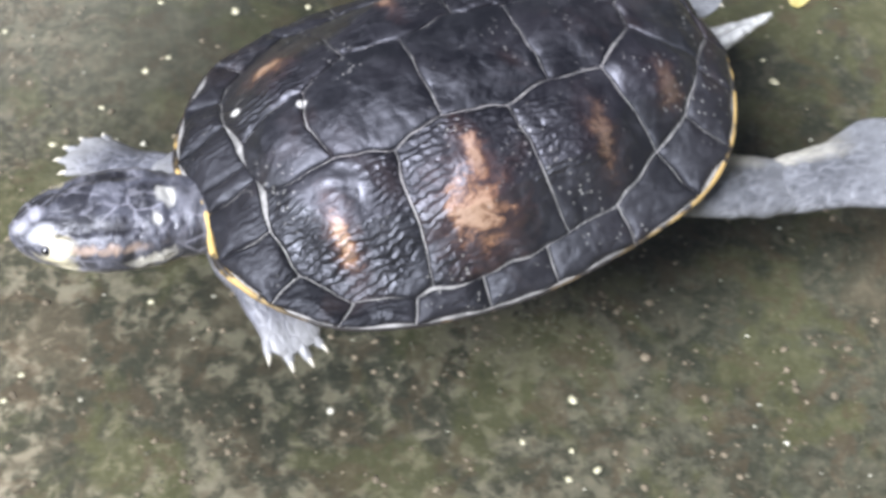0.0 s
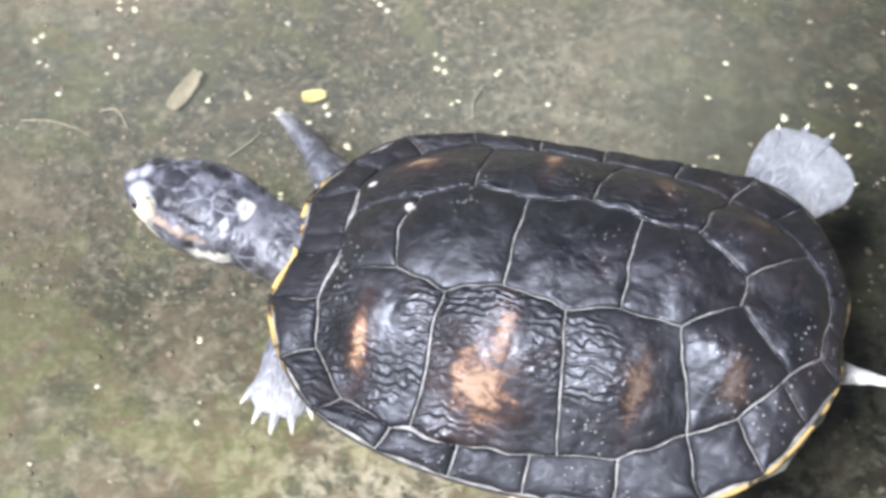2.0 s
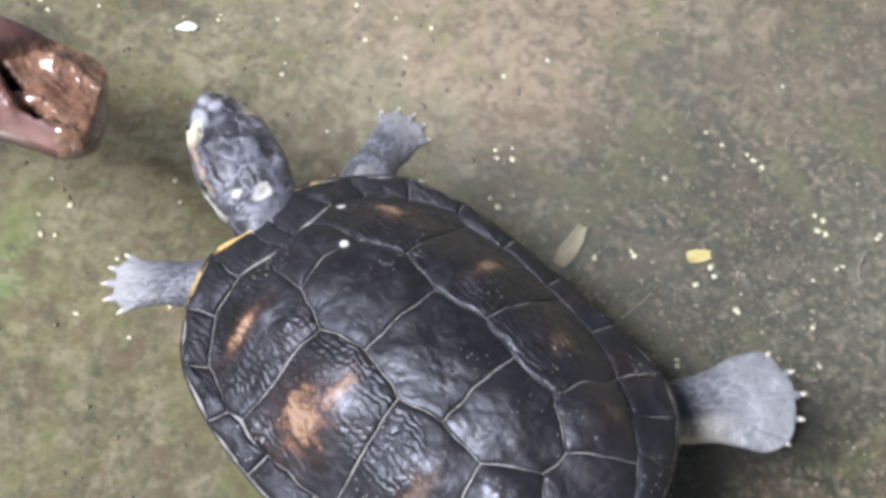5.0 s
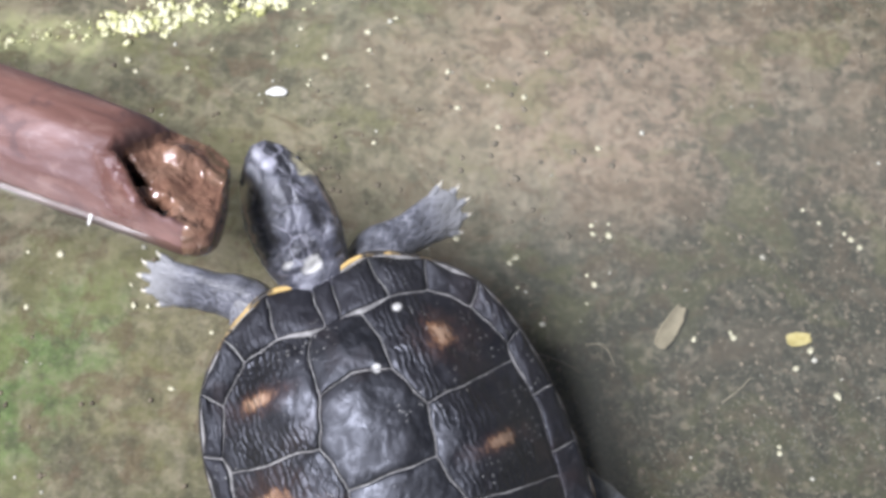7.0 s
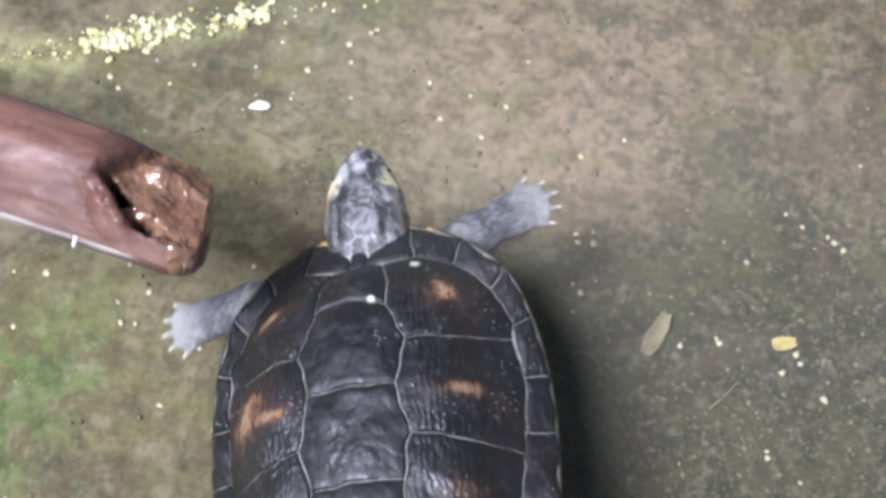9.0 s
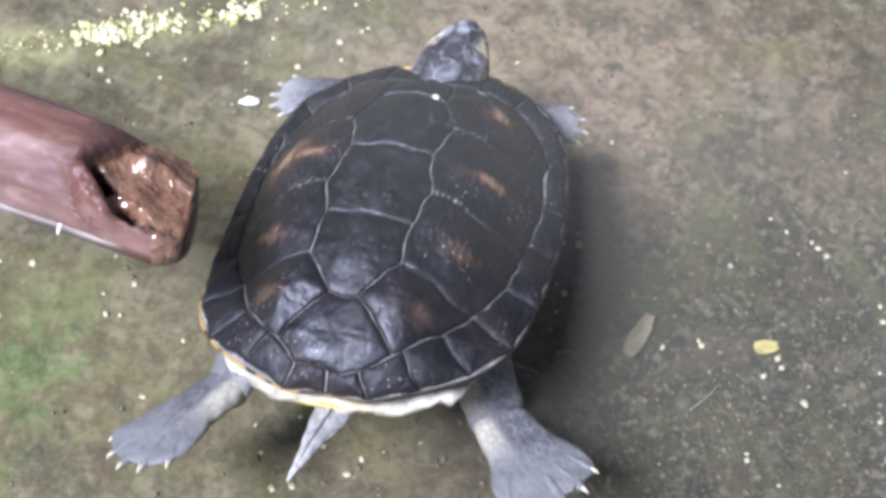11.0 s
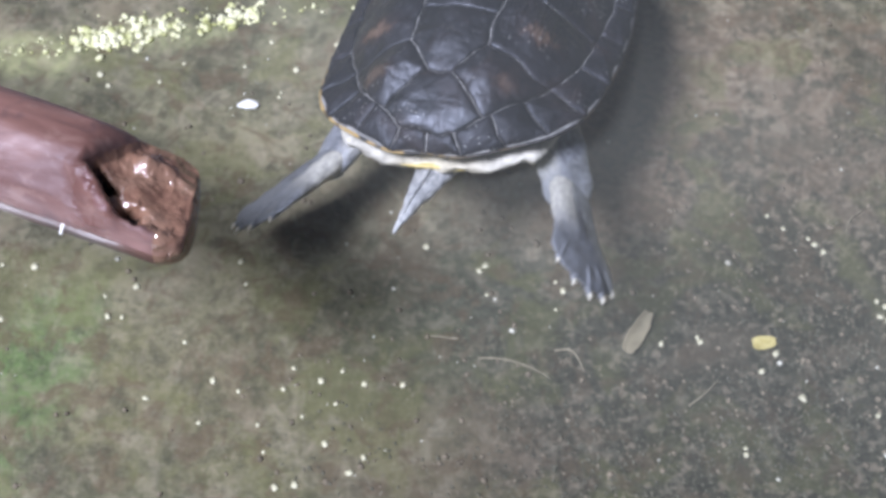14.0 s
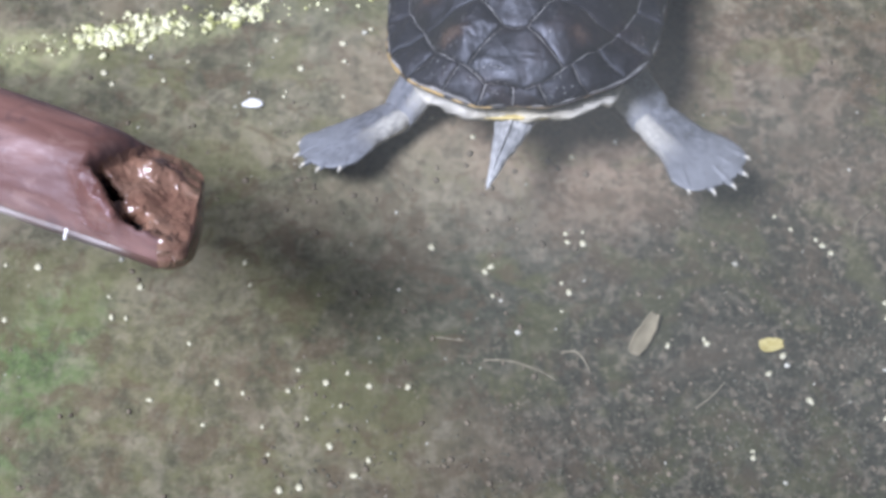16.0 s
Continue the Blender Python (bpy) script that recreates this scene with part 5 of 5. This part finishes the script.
# the feet's tips in the turtle's space: x, y and the foot's roll; head and tail: x, y, z, direction, rise
FRONT_LEFT_ROWS = (
    (0, 0.107, 0.066, -12), (0.1, 0.119, 0.060, -12), (0.2, 0.151, 0.053, -12), (0.3, 0.167, 0.046, -12), (0.4, 0.188, 0.056, -12),
    (0.5, 0.173, 0.109, -12), (0.6, 0.108, 0.128, -12), (0.7, 0.061, 0.129, -12), (0.8, 0.018, 0.110, -12), (0.9, 0.020, 0.100, -12),
    (1, 0.039, 0.103, -12), (1.2, 0.075, 0.101, -12), (1.4, 0.095, 0.086, -12), (1.6, 0.109, 0.074, -12), (1.8, 0.114, 0.072, -12),
    (2, 0.121, 0.071, -12), (2.2, 0.130, 0.072, -12), (2.4, 0.146, 0.077, -12), (2.6, 0.157, 0.081, -12), (2.8, 0.160, 0.080, -12),
    (3, 0.171, 0.070, -12), (3.2, 0.178, 0.064, -12), (3.4, 0.188, 0.056, -12), (3.6, 0.187, 0.068, -12), (3.7, 0.179, 0.082, -12),
    (4.3, 0.137, 0.113, -12), (4.9, 0.179, 0.059, -12), (5.4, 0.142, 0.109, -12), (5.8, 0.150, 0.078, -12), (6, 0.147, 0.081, -34),
    (6.2, 0.163, 0.071, -58), (6.4, 0.164, 0.042, -58), (6.6, 0.166, 0.044, -58), (6.8, 0.177, 0.086, -34), (7, 0.167, 0.088, -34),
    (7.2, 0.128, 0.124, -12), (7.4, 0.111, 0.109, -12), (7.6, 0.128, 0.093, -12), (7.8, 0.181, 0.053, -12), (8, 0.170, 0.090, -12),
    (8.2, 0.105, 0.153, -12), (8.4, 0.044, 0.130, -12), (8.6, 0.050, 0.134, -12), (8.7, 0.062, 0.137, -12), (9.3, 0.142, 0.121, -12),
    (10, 0.103, 0.130, -12), (10.8, 0.135, 0.134, -12), (11, 0.135, 0.115, -12), (11.2, 0.143, 0.117, -12), (11.4, 0.143, 0.116, -12),
    (11.6, 0.137, 0.110, -12), (11.8, 0.149, 0.113, -12), (12.2, 0.157, 0.099, -12), (13, 0.116, 0.119, -12), (14, 0.187, 0.103, -12),
    (15, 0.142, 0.127, -12), (16, 0.146, 0.085, -12),
)
FRONT_RIGHT_ROWS = (
    (0, 0.170, -0.090, 12), (0.1, 0.170, -0.093, 12), (0.2, 0.160, -0.107, 12), (0.3, 0.153, -0.120, 12), (0.4, 0.115, -0.137, 12),
    (0.5, 0.082, -0.137, 12), (0.6, 0.053, -0.125, 12), (0.7, 0.070, -0.125, 12), (0.8, 0.082, -0.115, 12), (0.9, 0.104, -0.116, 12),
    (1, 0.114, -0.112, 12), (1.2, 0.134, -0.106, 12), (1.4, 0.158, -0.098, 12), (1.6, 0.173, -0.081, 35), (1.8, 0.180, -0.075, 55),
    (2, 0.169, -0.107, 55), (2.2, 0.096, -0.091, 30), (2.4, 0.082, -0.094, 12), (2.6, 0.079, -0.096, 12), (2.8, 0.076, -0.120, 12),
    (3, 0.077, -0.119, 12), (3.2, 0.092, -0.116, 12), (3.4, 0.095, -0.117, 12), (3.6, 0.103, -0.111, 12), (3.7, 0.110, -0.112, 12),
    (4.4, 0.179, -0.083, 12), (5.1, 0.138, -0.129, 12), (5.8, 0.168, -0.077, 30), (6, 0.169, -0.070, 48), (6.4, 0.162, -0.070, 48),
    (6.8, 0.155, -0.081, 48), (7, 0.140, -0.089, 30), (7.2, 0.134, -0.091, 12), (7.4, 0.129, -0.091, 12), (7.8, 0.139, -0.091, 12),
    (8.2, 0.141, -0.083, 12), (8.4, 0.162, -0.075, 12), (8.6, 0.175, -0.062, 12), (8.7, 0.174, -0.071, 12), (9.4, 0.139, -0.117, 12),
    (10.1, 0.186, -0.063, 12), (10.8, 0.139, -0.082, 12), (11, 0.132, -0.085, 12), (11.2, 0.135, -0.073, 12), (11.4, 0.151, -0.067, 12),
    (11.6, 0.159, -0.060, 12), (11.8, 0.161, -0.052, 12), (12, 0.156, -0.057, 12), (12.2, 0.133, -0.109, 12), (12.4, 0.076, -0.133, 12),
    (12.5, 0.043, -0.120, 12), (12.6, 0.047, -0.098, 12), (12.8, 0.078, -0.091, 12), (13, 0.102, -0.080, 12), (13.2, 0.115, -0.075, 12),
    (13.6, 0.160, -0.116, 12), (14.4, 0.190, -0.092, 12), (15.2, 0.147, -0.130, 12), (16, 0.167, -0.119, 12),
)
HIND_LEFT_ROWS = (
    (0, -0.202, 0.086, 0), (0.3, -0.180, 0.057, -5), (0.5, -0.163, 0.064, -10), (0.7, -0.162, 0.087, -10), (0.8, -0.159, 0.089, -10),
    (0.9, -0.142, 0.101, 0), (1, -0.141, 0.100, 0), (1.1, -0.128, 0.102, -10), (1.3, -0.121, 0.094, -10), (1.5, -0.125, 0.081, -10),
    (1.7, -0.105, 0.074, -10), (2, -0.086, 0.068, -10), (2.3, -0.140, 0.035, -10), (2.6, -0.147, 0.034, -10), (3, -0.155, 0.035, -10),
    (3.5, -0.135, 0.052, -10), (4.3, -0.140, 0.106, -10), (5.2, -0.097, 0.147, -10), (6, -0.143, 0.103, -10), (6.6, -0.114, 0.152, -10),
    (7.2, -0.172, 0.110, -10), (8, -0.119, 0.141, -10), (8.5, -0.144, 0.119, -10), (9.4, -0.089, 0.160, -10), (10.2, -0.136, 0.123, -10),
    (10.8, -0.144, 0.101, -10), (11, -0.145, 0.106, 18), (11.2, -0.144, 0.116, 33), (11.4, -0.143, 0.131, 34), (11.6, -0.138, 0.131, 35),
    (11.8, -0.134, 0.140, 36), (12, -0.138, 0.129, 36), (12.2, -0.152, 0.115, 36), (12.5, -0.157, 0.112, 36), (12.8, -0.134, 0.107, 35),
    (13, -0.137, 0.108, 35), (13.4, -0.137, 0.112, 35), (13.8, -0.156, 0.115, 35), (14, -0.148, 0.117, 31), (14.2, -0.166, 0.107, 15),
    (14.4, -0.151, 0.137, 6), (14.6, -0.129, 0.148, 9), (14.8, -0.074, 0.171, 16), (15, -0.051, 0.149, 24), (15.2, -0.071, 0.141, 24),
    (15.4, -0.079, 0.147, 20), (15.6, -0.099, 0.144, 20), (15.8, -0.109, 0.136, 23), (16, -0.125, 0.135, 15),
)
HIND_RIGHT_ROWS = (
    (0, -0.168, -0.066, 10), (0.3, -0.158, -0.093, 10), (0.6, -0.125, -0.100, 10), (0.7, -0.156, -0.111, -12), (0.8, -0.183, -0.110, -36),
    (0.9, -0.205, -0.122, -36), (1, -0.205, -0.133, -36), (1.1, -0.201, -0.135, -36), (1.3, -0.177, -0.100, -12), (1.5, -0.172, -0.121, 10),
    (1.6, -0.154, -0.139, 10), (1.8, -0.123, -0.143, 10), (2, -0.104, -0.145, 10), (2.2, -0.101, -0.143, 10), (2.4, -0.094, -0.148, 10),
    (2.6, -0.082, -0.152, 10), (2.8, -0.092, -0.150, -8), (3, -0.122, -0.147, -30), (3.2, -0.144, -0.115, -34), (3.4, -0.156, -0.107, -34),
    (3.6, -0.164, -0.109, -34), (4.4, -0.085, -0.162, 10), (5.1, -0.123, -0.139, 10), (5.8, -0.115, -0.151, -30), (6, -0.069, -0.154, -33),
    (6.2, -0.027, -0.143, -30), (6.4, 0.003, -0.116, -10), (6.6, 0.000, -0.123, -10), (6.8, -0.077, -0.127, -10), (7, -0.093, -0.109, -7),
    (7.5, -0.129, -0.163, 10), (8, -0.062, -0.183, 9), (8.5, -0.142, -0.112, 8), (9.4, -0.074, -0.159, 7), (10.2, -0.133, -0.127, 6),
    (10.8, -0.142, -0.098, 5), (11, -0.126, -0.117, -2), (11.2, -0.133, -0.111, -22), (11.4, -0.133, -0.115, -35), (11.6, -0.110, -0.132, -34),
    (11.8, -0.079, -0.135, -33), (12, -0.059, -0.134, -33), (12.2, -0.047, -0.132, -10), (12.5, -0.037, -0.124, 0), (12.8, -0.067, -0.129, -15),
    (13, -0.117, -0.144, 2), (13.2, -0.165, -0.113, -8), (13.4, -0.181, -0.087, -33), (13.6, -0.182, -0.084, -55), (13.8, -0.184, -0.089, -55),
    (14, -0.175, -0.106, -55), (14.2, -0.142, -0.118, -32), (14.4, -0.120, -0.123, 0), (14.6, -0.084, -0.129, -12), (14.8, -0.081, -0.129, -12),
    (15, -0.074, -0.133, -16), (15.2, -0.094, -0.132, -10), (15.4, -0.113, -0.134, 0), (15.6, -0.141, -0.123, -31), (15.8, -0.142, -0.117, -20),
    (16, -0.137, -0.131, -5),
)
HEAD_ROWS = (
    (0, 0.093, 0.002, -0.004, -15, 4), (0.5, 0.097, -0.000, -0.004, -11, 6), (1, 0.101, -0.001, -0.004, -19, 3), (1.5, 0.105, -0.001, -0.003, -13, 1),
    (2, 0.109, -0.002, -0.003, -13, 3), (2.5, 0.108, -0.002, -0.003, -15, 4), (3, 0.110, -0.004, -0.003, -19, 2),
    (3.5, 0.110, -0.004, -0.003, -19, 2), (4.4, 0.104, -0.002, -0.004, -20, 6), (5.2, 0.092, 0.002, -0.006, -15, 12),
    (5.8, 0.098, -0.000, -0.004, -4, 11), (6, 0.097, 0.000, -0.004, 1, 11), (6.5, 0.091, -0.000, -0.006, 0, 15), (7, 0.088, -0.000, -0.006, 1, 8),
    (7.5, 0.079, 0.001, -0.009, -1, 16), (8, 0.077, 0.001, -0.010, 0, 16), (8.5, 0.073, 0.001, -0.012, -2, 17), (8.7, 0.070, 0.001, -0.013, -3, 19),
    (9.6, 0.062, 0.004, -0.015, -7, 17), (10.8, 0.064, 0.006, -0.011, -11, 16), (11, 0.053, 0.006, -0.015, -9, 18),
    (11.4, 0.047, 0.004, -0.018, -5, 21), (12, 0.082, -0.001, -0.003, 5, -2), (16, 0.073, 0.003, -0.004, -8, 1),
)
TAIL_ROWS = (
    (0, -0.105, 0.000, -0.012, 185, -0), (0.5, -0.098, -0.000, -0.012, 178, -0), (1, -0.103, 0.000, -0.012, 182, -0),
    (1.5, -0.102, 0.000, -0.012, 182, -0), (2, -0.086, -0.000, -0.012, 178, -0), (2.6, -0.096, -0.001, -0.012, 174, -0),
    (3.2, -0.093, -0.002, -0.012, 174, -0), (3.7, -0.097, 0.002, -0.012, 188, -0), (5.5, -0.106, 0.000, -0.012, 182, -0),
    (8, -0.124, -0.004, -0.012, 193, -0), (9.5, -0.112, 0.000, -0.012, 178, -0), (11, -0.099, -0.003, -0.012, 167, -0),
    (11.5, -0.102, -0.001, -0.012, 169, -0), (12, -0.103, -0.001, -0.012, 171, -0), (12.5, -0.106, -0.001, -0.012, 172, -0),
    (13, -0.101, -0.002, -0.012, 170, -0), (13.5, -0.105, -0.001, -0.012, 172, 0), (14, -0.103, -0.001, -0.012, 169, -0),
    (14.5, -0.103, -0.001, -0.012, 172, 0), (15, -0.106, -0.002, -0.012, 167, -0), (15.5, -0.100, -0.004, -0.012, 164, -0),
    (16, -0.107, -0.000, -0.012, 167, -0),
)
BUBBLE_ROWS = ((0, -0.160, 0.030, -0.030), (6.9, -0.160, 0.030, -0.030), (7.4, -0.093, 0.056, -0.001), (8.5, -0.085, 0.066, -0.001), (11.0, -0.051, 0.133, -0.001), (12.5, -0.045, 0.150, -0.001), (16.0, -0.04, 0.19, -0.001))


SHOULDERS = ((0.088, 0.042, -0.014), (0.088, -0.042, -0.014), (-0.052, 0.058, -0.016), (-0.052, -0.058, -0.016))
LENGTHS = ((0.045, 0.061, -1, -0.030, 1.0), (0.045, 0.061, 1, -0.030, 1.0), (0.046, 0.072, -1, -0.036, 0.0), (0.046, 0.072, 1, -0.036, 0.0))


def bend(shoulder, rows, upper, lower, side, tip_z, sideways):
    """Poses of the two pieces of a limb whose tip goes through the rows; the joint bends to the given side and downwards."""
    s = Vector(shoulder)
    first, second = [], []
    for t, x, y, roll in rows:
        way = Vector((x, y, tip_z)) - s
        # a leg stretched beyond its reach slides out of the shell
        s = Vector(shoulder) + way.normalized() * min(0.034, max(0.0, way.length - (upper + lower - 0.002)))
        way = Vector((x, y, tip_z)) - s
        d = min(max(way.length, abs(lower - upper) + 0.006), upper + lower - 0.0015)
        u = way.normalized()
        along = (upper * upper - lower * lower + d * d) / (2 * d)
        off = math.sqrt(max(0.0, upper * upper - along * along))
        flat = Vector((0, 0, 1)).cross(u).normalized()
        tucked = max(sideways, min(1.0, max(0.0, (0.082 - d) / 0.022)))
        if sideways < 0.5:
            # a hind foot swung far forward turns its knee outwards
            side_now = side * (1 - 2 * min(1.0, max(0.0, (x + 0.040) / 0.030)))
            tucked = max(tucked, min(1.0, max(0.0, (x + 0.040) / 0.030)))
        else:
            side_now = side
        across = (flat * side_now * tucked + flat.cross(u) * (1.001 - tucked)).normalized()
        joint = s + u * along + across * off
        tip = s + u * d
        a, c = (joint - s).normalized(), (tip - joint).normalized()
        first.append((t, pose(*s, roll * 0.4, -math.degrees(math.asin(a.z)), math.degrees(math.atan2(a.y, a.x)))))
        second.append((t, pose(*joint, roll, -math.degrees(math.asin(c.z)), math.degrees(math.atan2(c.y, c.x)))))
    return first, second


def motions():
    walk(turtle, [(r[0], pose(*r[1:])) for r in TURTLE_ROWS])
    pieces = [bend(SHOULDERS[k], rows, *LENGTHS[k]) for k, rows in enumerate((FRONT_LEFT_ROWS, FRONT_RIGHT_ROWS, HIND_LEFT_ROWS, HIND_RIGHT_ROWS))]
    for limb, rows in zip(limbs, [r for pair in pieces for r in pair]):
        walk(limb, rows)
    for piece, rows in ((head, HEAD_ROWS), (tail, TAIL_ROWS)):
        walk(piece, [(t, pose(x, y, z, 0, -rise, way)) for t, x, y, z, way, rise in rows])
    walk(bubble, [(t, pose(x, y, z)) for t, x, y, z in BUBBLE_ROWS])


motions()
